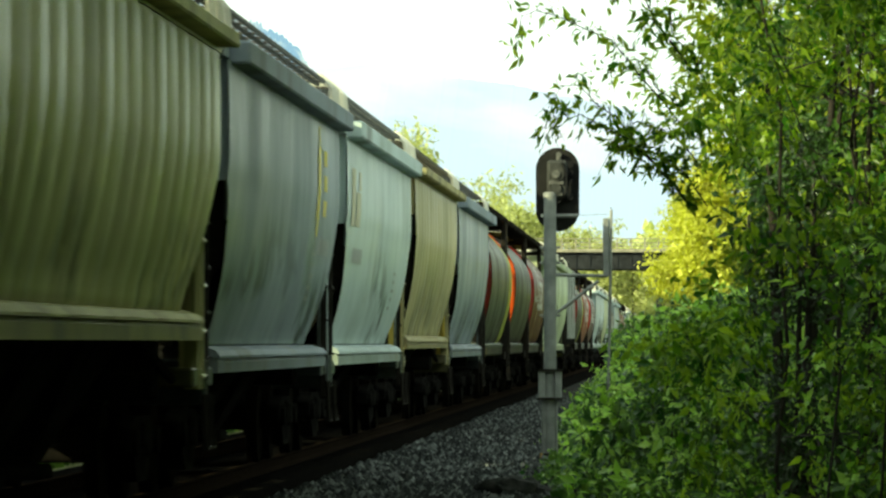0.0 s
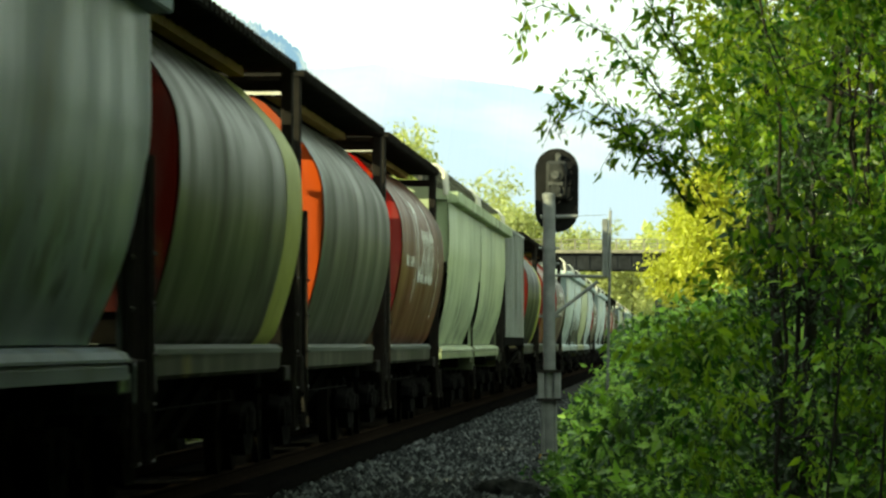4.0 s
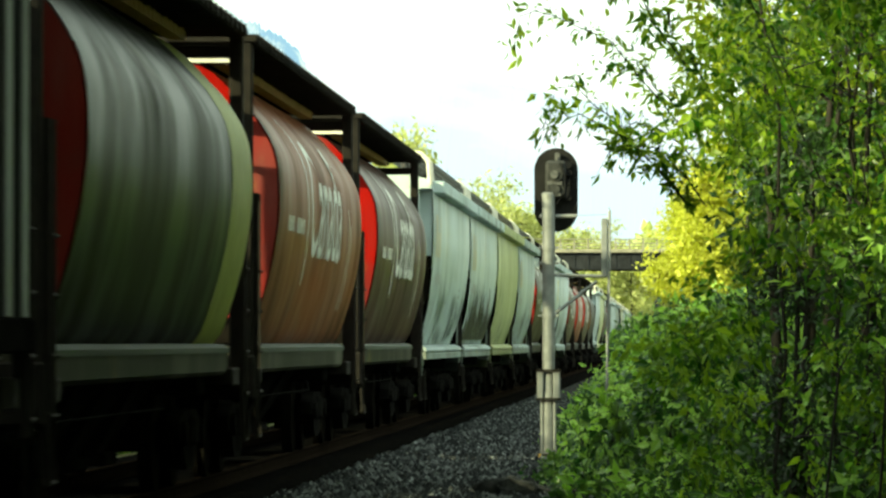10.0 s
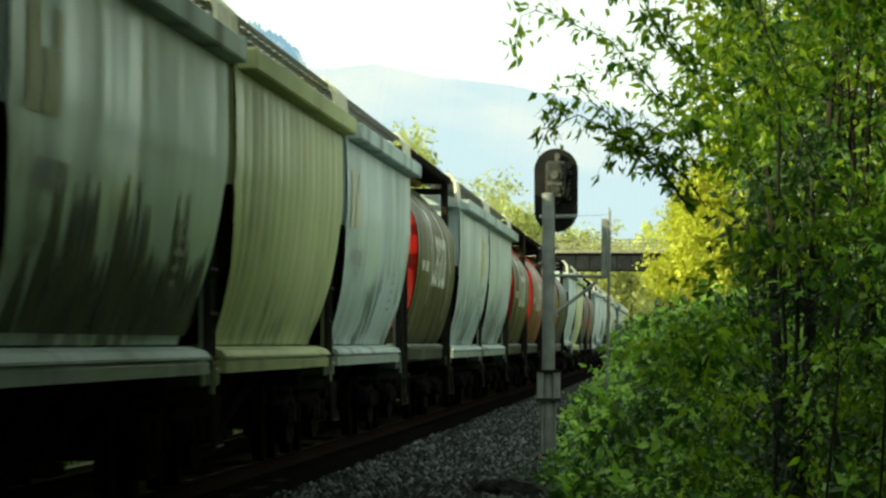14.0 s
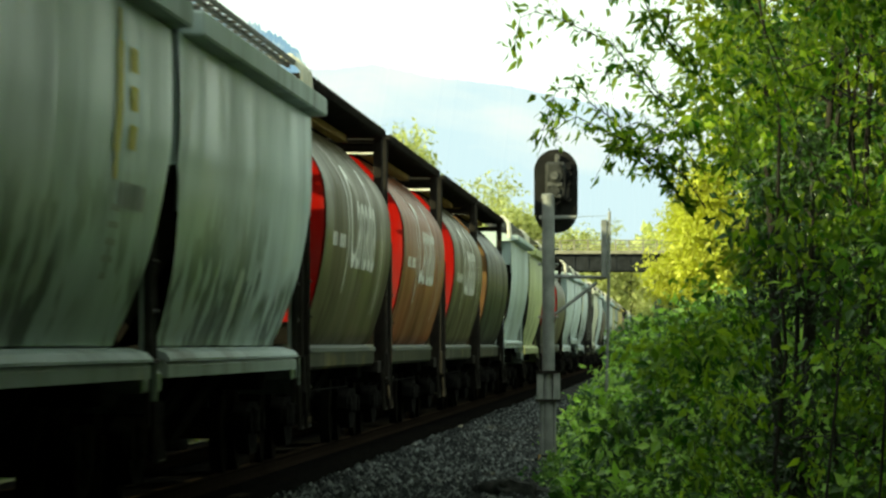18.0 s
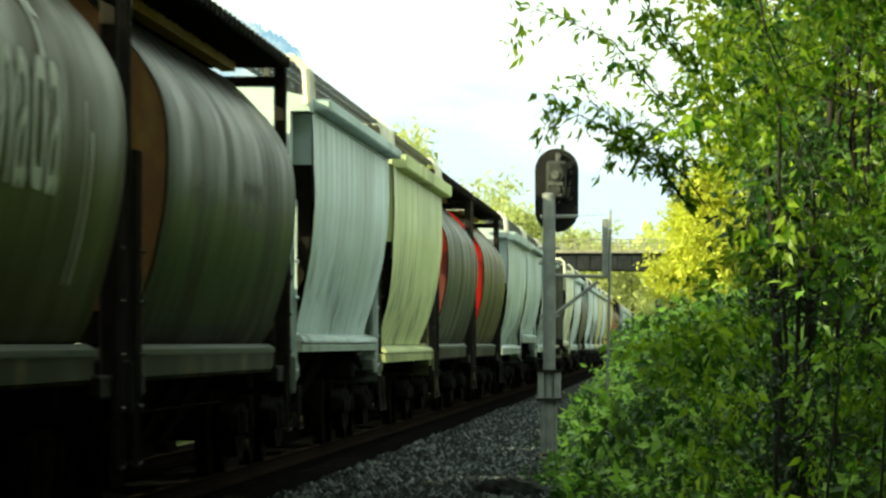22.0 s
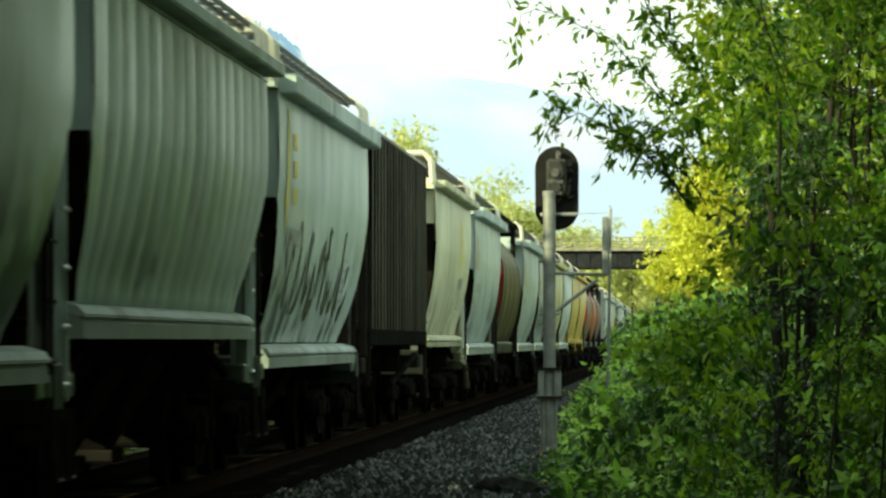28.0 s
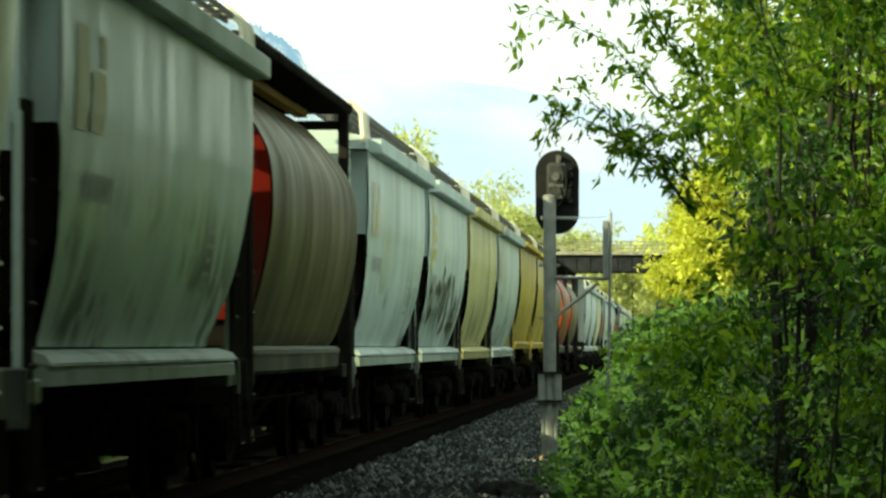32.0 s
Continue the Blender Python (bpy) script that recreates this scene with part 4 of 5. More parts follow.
# ---------------------------------------------------------------- ground and track
def ground_sheet():
    bm = bmesh.new()
    xs = [-5000, -600, -120, -30, -14, -9.3, -8.4, -7.6, -4.0, -3.3, -2.6, -1.5, -0.6, 0.6, 2.5, 8, 30, 120, 600, 5000]
    zs = [0, 0, 0, 0, -0.1, -0.1, 0.0, 0.1, 0.1, 0.02, 0.0, 0.0, 0.08, 0.2, 0.35, 0.5, 0.5, 0, 0, 0]
    ys = [-600, -100, -20, 0, 20, 40] + list(range(50, 150, 4)) + [160, 180, 220, 300, 400, 600, 1000, 2000, 5000]
    grid = [[bm.verts.new((x, y, z + (0.04 * noise.noise((x * 0.7, y * 0.4, 0)) if -3.4 < x < 9 and 0 < y < 200 else 0))) for x, z in zip(xs, zs)] for y in ys]
    for u, w in zip(grid, grid[1:]):
        for j in range(len(xs) - 1):
            bm.faces.new((u[j], u[j + 1], w[j + 1], w[j]))
    ob = part("ground", bm, GROUND, smooth=60)
    tagged(ob, "rough grassy ground under the thicket and beyond", "ground", kind="structure")
    bm = bmesh.new()
    prof = [(-8.8, -0.12), (-7.7, 0.105), (-3.75, 0.105), (-3.1, 0.03), (-0.75, 0.02), (-0.2, -0.1)]
    extrude_y(bm, prof, [(y, 1) for y in (-60, 20, 60, 100, 160, 300, 700, 1400)], close=True, caps=True)
    bed = part("ballast_bed", bm, BALLAST)
    # a darker sheet over the bed, with the train's shade in its colour
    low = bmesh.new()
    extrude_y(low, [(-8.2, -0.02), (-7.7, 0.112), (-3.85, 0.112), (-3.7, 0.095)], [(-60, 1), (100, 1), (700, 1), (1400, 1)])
    tagged(part("oiled_bed", low, SHADED_BED), "oily stone, the train's shade in its colour, between and beside the rails", "ballast", kind="structure")
    tagged(bed, "dark grey crushed stone bed beside the rails", "ballast", kind="structure")


def stones():
    """Loose ballast stones on the near part of the bed."""
    rng = np.random.default_rng(5)
    n = 36000
    y = 50 + 110 * rng.random(n) ** 1.5
    x = -4.1 + 3.3 * rng.random(n)
    x = np.where((x < -3.8) & (rng.random(n) < 0.25 + 0.5 * (-3.8 - x) / 0.5), x + 1.5, x)
    z = np.where(x < -3.75, 0.105, np.where(x < -3.1, 0.105 - 0.075 * (x + 3.75) / 0.65, 0.025))
    r = 0.018 + 0.05 * rng.random(n) ** 1.9
    base = np.array([(1, 0, 0), (-0.5, 0.9, 0), (-0.6, -0.8, 0.1), (0.1, 0.1, 0.9), (0, 0, -0.7)])
    tri = np.array([(0, 1, 3), (1, 2, 3), (2, 0, 3), (1, 0, 4), (2, 1, 4), (0, 2, 4)])
    a = rng.random(n) * 6.28
    ca, sa = np.cos(a)[:, None], np.sin(a)[:, None]
    b = base[None] * (0.7 + 0.6 * rng.random((n, 5, 3)))
    v = np.stack([b[:, :, 0] * ca - b[:, :, 1] * sa, b[:, :, 0] * sa + b[:, :, 1] * ca, b[:, :, 2]], 2) * r[:, None, None]
    v += np.stack([x, y, z + 0.25 * r], 1)[:, None, :]
    f = (tri[None] + 5 * np.arange(n)[:, None, None]).reshape(-1, 3)
    ob = new("ballast_stones", raw_mesh("ballast_stones", v.reshape(-1, 3), f, STONE))
    tagged(ob, "loose grey crushed stones beside the rails", "gravel", kind="stuff")


def track():
    base = thing("railway_track", "steel rails on dark creosoted timber ties", "railway track", kind="structure")
    for s in (-1, 1):
        bm = bmesh.new()
        prof = [(-0.07, -0.17), (0.07, -0.17), (0.07, -0.155), (0.012, -0.13), (0.012, -0.045), (0.036, -0.03), (0.036, -0.004), (0.03, 0),
                (-0.03, 0), (-0.036, -0.004), (-0.036, -0.03), (-0.012, -0.045), (-0.012, -0.13), (-0.07, -0.155)]
        extrude_y(bm, prof, [(-60, 1), (100, 1), (1400, 1)])
        part("rail", bm, RAILM, base, at=(TRACK_X + s * 0.753, 0, RAIL_Z))
    bm = bmesh.new()
    box(bm, -1.3, 1.3, -0.11, 0.11, -0.18, 0, 0.012)
    tie = part("tie", bm, TIE, base, at=(TRACK_X, 45, RAIL_Z - 0.17))
    rng = random.Random(3)
    for k in range(1, 290):
        share("tie", tie, base, pose(TRACK_X + rng.uniform(-0.05, 0.05), 45 + 0.53 * k, RAIL_Z - 0.17 + rng.uniform(-0.01, 0), 0, 0, rng.uniform(-1, 1)))


# ---------------------------------------------------------------- the signal, seen from behind
def signal():
    sy = 75.0
    sig = thing("railway_signal", "grey steel railway signal mast seen from behind", "railway signal", at=(-1.77, sy, 0))
    bm = bmesh.new()
    tube(bm, [(0, 0, 0.1), (0, 0, 1.0)], 0.105, 16)
    tube(bm, [(0, 0, 1.0), (0, 0, 3.84)], 0.09, 16)
    part("mast", bm, GALV, sig, smooth=40)
    bm = bmesh.new()
    tube(bm, [(0, 0, 3.8), (0, 0, 3.86)], 0.1, 16)
    tube(bm, [(0, 0, 3.86), (0, 0, 3.88)], 0.1, 16, 0.07)
    part("mast_cap", bm, GALV, sig, smooth=40)
    for z in (3.08, 2.86, 2.1):
        bm = bmesh.new()
        tube(bm, [(0, 0, z - 0.035), (0, 0, z + 0.035)], 0.1, 14)
        for s in (-1, 1):
            tube(bm, [(s * 0.1, -0.03, z), (s * 0.15, -0.03, z)], 0.02, 6)
        part("clamp", bm, GALV, sig)
    bm = bmesh.new()
    tube(bm, [(0, 0, 0), (0, 0, 0.06), (0, 0, 0.12)], 0.2, 18, 0.14)
    part("base_flange", bm, STEEL, sig)
    for a in (0.8, 2.3, 3.9, 5.5):
        bm = bmesh.new()
        tube(bm, [(0.17 * math.cos(a), 0.17 * math.sin(a), 0.0), (0.17 * math.cos(a), 0.17 * math.sin(a), 0.12)], 0.02, 6)
        part("bolt", bm, RUST, sig)
    # split steel guard around the foot of the mast
    for s in (-1, 1):
        bm = bmesh.new()
        box(bm, min(s * 0.07, s * 0.165), max(s * 0.07, s * 0.165), -0.13, 0.13, 0.9, 1.33, 0.015)
        part("junction_cover", bm, GALV, sig)
    for z in (0.9, 1.31):
        bm = bmesh.new()
        box(bm, -0.18, 0.18, -0.15, 0.15, z - 0.015, z + 0.02)
        part("cover_strap", bm, STEEL, sig)
    bm = bmesh.new()
    tube(bm, [(-0.09, -0.07, 0.05), (-0.09, -0.07, 0.95)], 0.03, 8)
    tube(bm, [(0.09, -0.07, 0.05), (0.09, -0.07, 0.95)], 0.025, 8)
    part("conduit", bm, GALV, sig)
    # the oval backboard and the lamp unit on it
    bm = bmesh.new()
    ring = []
    for k in range(40):
        a = 2 * math.pi * k / 40
        ring.append((0.305 * math.cos(a), 0.305 * math.sin(a) + (0.29 if math.sin(a) >= 0 else -0.29)))
    fr = [bm.verts.new((x, 0.18, z)) for x, z in ring]
    bk = [bm.verts.new((x, 0.21, z)) for x, z in ring]
    bm.faces.new(fr), bm.faces.new(bk[::-1])
    for k in range(40):
        bm.faces.new((fr[k], fr[k - 1], bk[k - 1], bk[k]))
    board = part("backboard", bm, BOARD, sig, "black oval backboard", at=(0.105, 0, 3.92))
    bm = bmesh.new()
    rim = [(x * 1.0, 0.195, z) for x, z in ring]
    tube(bm, rim + [rim[0]], 0.012, 5)
    part("rim", bm, STEEL, board)
    bm = bmesh.new()
    box(bm, -0.15, 0.15, -0.02, 0.18, -0.12, 0.42, 0.04)
    tube(bm, [(0.0, -0.02, 0.22), (0.0, -0.07, 0.22)], 0.1, 14)
    tube(bm, [(-0.02, -0.02, 0.0), (-0.02, -0.06, 0.0)], 0.08, 12)
    part("lamp_case", bm, CASE, board, "grey cast lamp case")
    bm = bmesh.new()
    for z in (0.36, 0.24, 0.12, 0.0, -0.1):
        tube(bm, [(0.18, 0.02, z), (0.18, 0.16, z)], 0.055, 8)
    part("terminal_block", bm, BLACK, board)
    bm = bmesh.new()
    tube(bm, [(-0.02, -0.06, 0.22), (-0.02, -0.1, 0.22)], 0.06, 12)
    box(bm, -0.12, 0.1, -0.05, 0.0, 0.06, 0.12, 0.01)
    box(bm, -0.1, 0.08, -0.05, 0.0, -0.1, -0.05, 0.01)
    part("case_latch", bm, CASE_TRIM, board)
    bm = bmesh.new()
    box(bm, -0.24, -0.19, 0.15, 0.178, -0.4, -0.35, 0.01)
    part("fixing_plate", bm, PIPE, board)
    bm = bmesh.new()
    box(bm, 0.02, 0.2, 0.15, 0.178, -0.4, -0.37, 0.01)
    part("fixing_plate", bm, PIPE, board)
    bm = bmesh.new()
    tube(bm, [(0.02, 0.1, 0.42), (0.02, 0.1, 0.5)], 0.035, 8)
    tube(bm, [(0.02, 0.06, 0.5), (0.02, 0.14, 0.5)], 0.04, 10)
    part("sighting_eye", bm, CASE_TRIM, board)
    bm = bmesh.new()
    tube(bm, [(0.07, -0.02, 0.38), (0.14, -0.06, 0.2), (0.13, -0.05, -0.05), (0.02, -0.02, -0.2)], 0.018, 6)
    part("cable", bm, BLACK, board)
    bm = bmesh.new()
    tube(bm, [(-0.18, 0.12, -0.38), (-0.18, 0.0, -0.38)], 0.035, 8)
    tube(bm, [(-0.18, 0.06, -0.38), (0.3, 0.06, -0.38)], 0.028, 8)
    part("board_bracket", bm, GALV, board)
    # ladder, seen edge-on, held off the mast by an arm and a stay
    lx = 0.83
    bm = bmesh.new()
    tube(bm, [(0, 0, 2.69), (lx, 0.02, 2.67)], 0.025, 8)
    part("ladder_arm", bm, GALV, sig)
    bm = bmesh.new()
    tube(bm, [(0.1, 0, 2.14), (0.7, 0.02, 2.6)], 0.026, 8)
    part("stay", bm, GALV, sig)
    bm = bmesh.new()
    tube(bm, [(0.25, 0.05, 3.54), (lx, 0.03, 3.56)], 0.004, 5)
    part("tie_wire", bm, GALV, sig)
    lad = part("ladder", bmesh.new(), GALV, sig)
    bm = bmesh.new()
    box(bm, lx - 0.065, lx + 0.02, -0.2, 0.2, 2.66, 3.5, 0.01)
    part("cage_plate", bm, GALV, lad)
    for y, x in ((-0.2, lx + 0.05), (0.2, lx + 0.03)):
        bm = bmesh.new()
        tube(bm, [(x - 0.05, y, 0.05), (x, y, 2.7), (x + 0.01, y, 3.62)], 0.016, 6)
        part("ladder_rail", bm, GALV, lad)
    z = 0.35
    bm = bmesh.new()
    tube(bm, [(0, -0.2, 0), (0, 0.2, 0)], 0.011, 5)
    rung = part("rung", bm, GALV, lad, at=(lx, 0, z))
    while z < 3.4:
        z += 0.3
        share("rung", rung, lad, pose(lx + 0.012 * z, 0, z))
    bm = bmesh.new()
    box(bm, -2.1, -1.42, sy - 0.35, sy + 0.35, -0.2, 0.055, 0.02)
    tagged(part("concrete_footing", bm, CONCRETE), "weathered concrete block under the signal mast", "footing")


def rocks():
    """Dark rocks that lie where the gravel meets the bramble."""
    rng = np.random.default_rng(77)
    for x, y, r in ((-1.83, 57.2, 0.24), (-1.6, 57.8, 0.18), (-2.02, 57.6, 0.12), (-1.45, 57.5, 0.12), (-1.6, 71, 0.12), (-1.35, 70.4, 0.15)):
        bm = bmesh.new()
        bmesh.ops.create_icosphere(bm, subdivisions=3, radius=r)
        for v in bm.verts:
            k = 1 + 0.5 * noise.noise(v.co / r * 1.3 + Vector((x, y, 0))) + 0.15 * noise.noise(v.co / r * 4)
            v.co = Vector((v.co.x * k * 1.3, v.co.y * k, v.co.z * k * 0.75))
        rock = part("rock", bm, ROCK, smooth=35, at=(x, y, 0.25 * r))
        tagged(rock, "dark weathered rock at the edge of the gravel", "rock", "rocks at the edge of the gravel")


# ---------------------------------------------------------------- the road bridge
def bridge():
    by = 397.0
    b = thing("road_overpass", "dark steel girder overpass with pale railing", "bridge", at=(0, by, 0))
    bm = bmesh.new()
    box(bm, -90, 22, -0.2, 0.2, 7.3, 8.6)
    box(bm, -90, 22, -0.35, 0.2, 7.3, 7.38)
    part("girder", bm, GIRDER, b)
    bm = bmesh.new()
    box(bm, -90, 22, -0.6, 9, 8.6, 8.85)
    part("deck", bm, BRIDGE_RAIL, b)
    bm = bmesh.new()
    box(bm, -90, 22, 8.6, 9.0, 7.3, 8.6)
    part("girder", bm, DARK, b)
    bm = bmesh.new()
    box(bm, -0.05, 0.05, -0.28, -0.2, 7.4, 8.58)
    st = part("stiffener", bm, GIRDER, b, at=(-20, 0, 0))
    for k in range(1, 24):
        share("stiffener", st, b, pose(-20 + 1.05 * k, 0, 0))
    bm = bmesh.new()
    box(bm, -0.06, 0.06, -0.56, -0.46, 8.85, 9.66)
    post = part("railing_post", bm, BRIDGE_RAIL, b, at=(-20, 0, 0))
    for k in range(1, 24):
        share("railing_post", post, b, pose(-20 + 1.05 * k, 0, 0))
    for z in (9.62, 9.3, 9.05):
        bm = bmesh.new()
        box(bm, -90, 22, -0.54, -0.48, z - 0.035, z + 0.035)
        part("railing_bar", bm, BRIDGE_RAIL, b)
    for x in (-0.95, -12.6):
        bm = bmesh.new()
        box(bm, x - 0.33, x + 0.33, 0.2, 8.0, -0.5, 7.3)
        part("pier", bm, GIRDER, b)


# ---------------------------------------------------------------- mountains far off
# distance haze painted in: the ridges glow in lit and shaded tones
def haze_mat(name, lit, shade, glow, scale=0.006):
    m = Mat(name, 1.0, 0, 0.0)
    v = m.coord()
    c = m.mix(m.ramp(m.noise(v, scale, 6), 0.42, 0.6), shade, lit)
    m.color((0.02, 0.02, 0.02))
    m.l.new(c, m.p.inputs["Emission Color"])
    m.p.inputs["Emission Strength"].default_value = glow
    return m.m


def ridge(name, label, dist, outline, mat, rough, seed):
    """A mountain range: a long crest with a slope towards the valley."""
    k = dist / FOCAL
    px, py = [p[0] for p in outline], [p[1] for p in outline]
    n = 700
    verts, faces = [], []
    for i in range(n):
        u = px[0] + (px[-1] - px[0]) * i / (n - 1)
        h = (608 - np.interp(u, px, py)) * k
        h += rough * k * (noise.noise((u * 0.05, seed, 0)) * 6 + noise.noise((u * 0.21, seed, 2)) * 4 + abs(noise.noise((u * 0.6, seed, 5))) * 3 + noise.noise((u * 1.3, seed, 7)) * 1.2)
        x = (u - 1189.6) * k
        for f in (0.0, 0.45, 0.8, 1.0):
            verts.append((x, dist - 0.15 * dist * (1 - f), h * f))
    for i in range(n - 1):
        for r in range(3):
            a = 4 * i + r
            faces.append((a, a + 4, a + 5, a + 1))
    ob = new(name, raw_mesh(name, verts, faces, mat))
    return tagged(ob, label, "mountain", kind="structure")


ground_sheet()
track()
signal()
rocks()
bridge()
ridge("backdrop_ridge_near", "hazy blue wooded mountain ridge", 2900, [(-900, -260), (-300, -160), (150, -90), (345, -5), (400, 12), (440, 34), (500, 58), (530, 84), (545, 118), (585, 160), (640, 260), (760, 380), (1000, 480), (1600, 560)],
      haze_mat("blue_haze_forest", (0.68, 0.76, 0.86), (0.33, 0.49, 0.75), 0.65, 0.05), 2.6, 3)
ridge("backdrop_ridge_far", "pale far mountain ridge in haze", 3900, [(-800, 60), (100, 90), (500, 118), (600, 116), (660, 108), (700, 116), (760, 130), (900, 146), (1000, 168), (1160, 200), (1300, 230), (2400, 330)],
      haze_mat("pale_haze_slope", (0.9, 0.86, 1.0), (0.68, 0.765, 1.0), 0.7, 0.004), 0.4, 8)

# ---------------------------------------------------------------- plants
def leaf_mesh(name, pos, way, size, mat, rng, wide=0.38, flat=0.0):
    """Many folded, pointed leaves: pos and way are (n, 3), size (n,). flat: how far they turn to the open sky over the track."""
    n = len(pos)
    way = way / np.linalg.norm(way, axis=1)[:, None]
    rnd = rng.normal(size=(n, 3)) * (1 - flat) + 2.2 * flat * np.array((-0.45, -0.55, 0.7))
    side = np.cross(way, rnd)
    side /= np.linalg.norm(side, axis=1)[:, None]
    up = np.cross(side, way)
    s = size[:, None]
    w = wide * (0.8 + 0.4 * rng.random((n, 1)))
    p0 = pos
    p1 = pos + s * (0.4 * way + 0.5 * w * side + 0.06 * up)
    p2 = pos + s * (0.4 * way - 0.5 * w * side + 0.06 * up)
    pm = pos + s * (0.45 * way - 0.03 * up)
    p3 = pos + s * (way - 0.16 * up)
    v = np.stack([p0, p1, p2, pm, p3], 1).reshape(-1, 3)
    f = (np.array([(0, 1, 3), (1, 4, 3), (0, 3, 2), (2, 3, 4)])[None] + 5 * np.arange(n)[:, None, None]).reshape(-1, 3)
    return raw_mesh(name, v, f, mat)


def leaves_along(rng, a, d, per, size, droop=0.5):
    """Leaves on twigs: a (n, 3) their feet, d (n, 3) their reach; per leaves each, hanging by droop."""
    n = len(a)
    t = (np.arange(per)[None, :] + rng.random((n, per))) / per
    pos = (a[:, None, :] + d[:, None, :] * t[:, :, None] + rng.normal(size=(n, per, 3)) * size * 0.25).reshape(-1, 3)
    u = d / np.linalg.norm(d, axis=1)[:, None]
    way = (0.6 * u[:, None, :] + rng.normal(size=(n, per, 3)) * 0.65).reshape(-1, 3) - np.array((0, 0, droop))
    return pos, way, size * (0.4 + 1.15 * rng.random(n * per) ** 1.5)


def twig_mesh(name, a, d, r, mat):
    """Thin three-sided twigs in one mesh."""
    n = len(a)
    o = np.array([(1, 0, 0.2), (-0.5, 0.87, 0), (-0.5, -0.87, 0)]) * r
    v = np.concatenate([a[:, None, :] + o[None], (a + d)[:, None, :] + 0.3 * o[None]], 1).reshape(-1, 3)
    f = (np.array([(0, 1, 4, 3), (1, 2, 5, 4), (2, 0, 3, 5)])[None] + 6 * np.arange(n)[:, None, None]).reshape(-1, 4)
    return raw_mesh(name, v, f, mat)


def leafy_tree(name, label, category, seed, foot, stems, place, twigs, reach, per, leaf, mat, group="", droop=0.5, gap=-0.25, lump=1.3, bunch=0):
    """A tree or tall shrub. stems: (dx, dy, height, lean x, radius). place(rng, n): where its twigs stand, from its foot."""
    rng = np.random.default_rng(seed)
    base = thing(name, label, category, group, at=foot)
    for dx, dy, h, lean, r in stems:
        bm = bmesh.new()
        pts = [(dx, dy, -0.3)]
        for k in range(1, 9):
            z = h * k / 8
            pts.append((dx + lean * z + 0.07 * h ** 0.5 * noise.noise((z * 0.9, dx * 3, seed)), dy + 0.06 * h ** 0.5 * noise.noise((z, dy * 2, seed + 4)), z))
        tube(bm, pts, r, 7, r * 0.25)
        part("trunk", bm, BARK, base, smooth=60)
    a = place(rng, twigs)
    if bunch:                      # twigs stand in sprays
        a = a[np.arange(twigs) // bunch * bunch] + rng.normal(size=(twigs, 3)) * np.array((0.09, 0.15, 0.07)) * (0.4 + 1.2 * rng.random((twigs // bunch + 1, 1))[np.arange(twigs) // bunch])
    keep = np.array([noise.noise((p[0] * lump, p[1] * lump * 0.6, p[2] * lump + seed)) > gap for p in a])
    a = a[keep]
    n = len(a)
    d = rng.normal(size=(n, 3)) * 0.7
    out = a[:, :2] - np.array(stems[0][:2])
    d[:, :2] += 0.5 * out / (np.linalg.norm(out, axis=1)[:, None] + 0.1)
    d[:, 2] = 0.15 + 0.35 * rng.normal(size=n)
    d = d / np.linalg.norm(d, axis=1)[:, None] * reach * (0.6 + 0.8 * rng.random((n, 1)))
    # a limb runs from a stem to every dozenth twig
    bm = bmesh.new()
    for i in range(0, n, 30):
        st = stems[int(rng.integers(len(stems)))]
        z = max(0.2, a[i][2] - 0.5 * abs(a[i][0] - st[0]) - 0.2)
        q = Vector((st[0] + st[3] * z, st[1], z))
        e = Vector(a[i])
        if z < st[2]:
            tube(bm, [q, q.lerp(e, 0.5) + Vector((0, 0, -0.05 * (e - q).length)), e], 0.16 * st[4] + 0.003, 4, 0.003)
    tagged(part("limb_growth", bm, BARK, base), kind="stuff")
    tw = new("twig_growth", twig_mesh("twig_growth", a, d, leaf * 0.05, BARK))
    tw.parent = base
    tagged(tw, kind="stuff")
    pos, way, sz = leaves_along(rng, a, d, per, leaf, droop)
    crown = new("crown", leaf_mesh("crown", pos, way, sz, mat, rng, 0.45, 0.3 if bunch else 0.0))
    crown.parent = base
    tagged(crown, kind="stuff")
    return base


def cone_of(left, right, depth, z0, z1, skew=1.0, hollow=None):
    """Places in a crown whose outline is left(z) to right(z)."""
    def place(rng, n):
        z = z0 + (z1 - z0) * rng.random(n)
        l, r = left(z), right(z)
        x = l + (r - l) * rng.random(n) ** skew
        y = (rng.random(n) - 0.5) * depth
        if hollow:                 # twigs moved out of a low gap, so that it reads as shade
            x = np.where((z < hollow[2]) & (np.abs(x - hollow[0]) < hollow[1]) & (rng.random(n) < 0.92), r - (r - l) * 0.25 * rng.random(n), x)
        return np.stack([x, y, z], 1)
    return place


def round_crown(cx, cz, rx, rz, lobes, seed):
    """Places in a crown made of lobes."""
    r0 = np.random.default_rng(seed)
    c = r0.normal(size=(lobes, 3))
    c = c / np.linalg.norm(c, axis=1)[:, None] * (0.35 + 0.4 * r0.random((lobes, 1)))
    rad = 0.28 + 0.25 * r0.random(lobes)

    def place(rng, n):
        k = rng.integers(lobes, size=n)
        v = rng.normal(size=(n, 3))
        v = v / np.linalg.norm(v, axis=1)[:, None] * rng.random((n, 1)) ** 0.45 * rad[k][:, None]
        return (c[k] + v) * np.array((rx, rx, rz)) + np.array((cx, 0, cz))
    return place


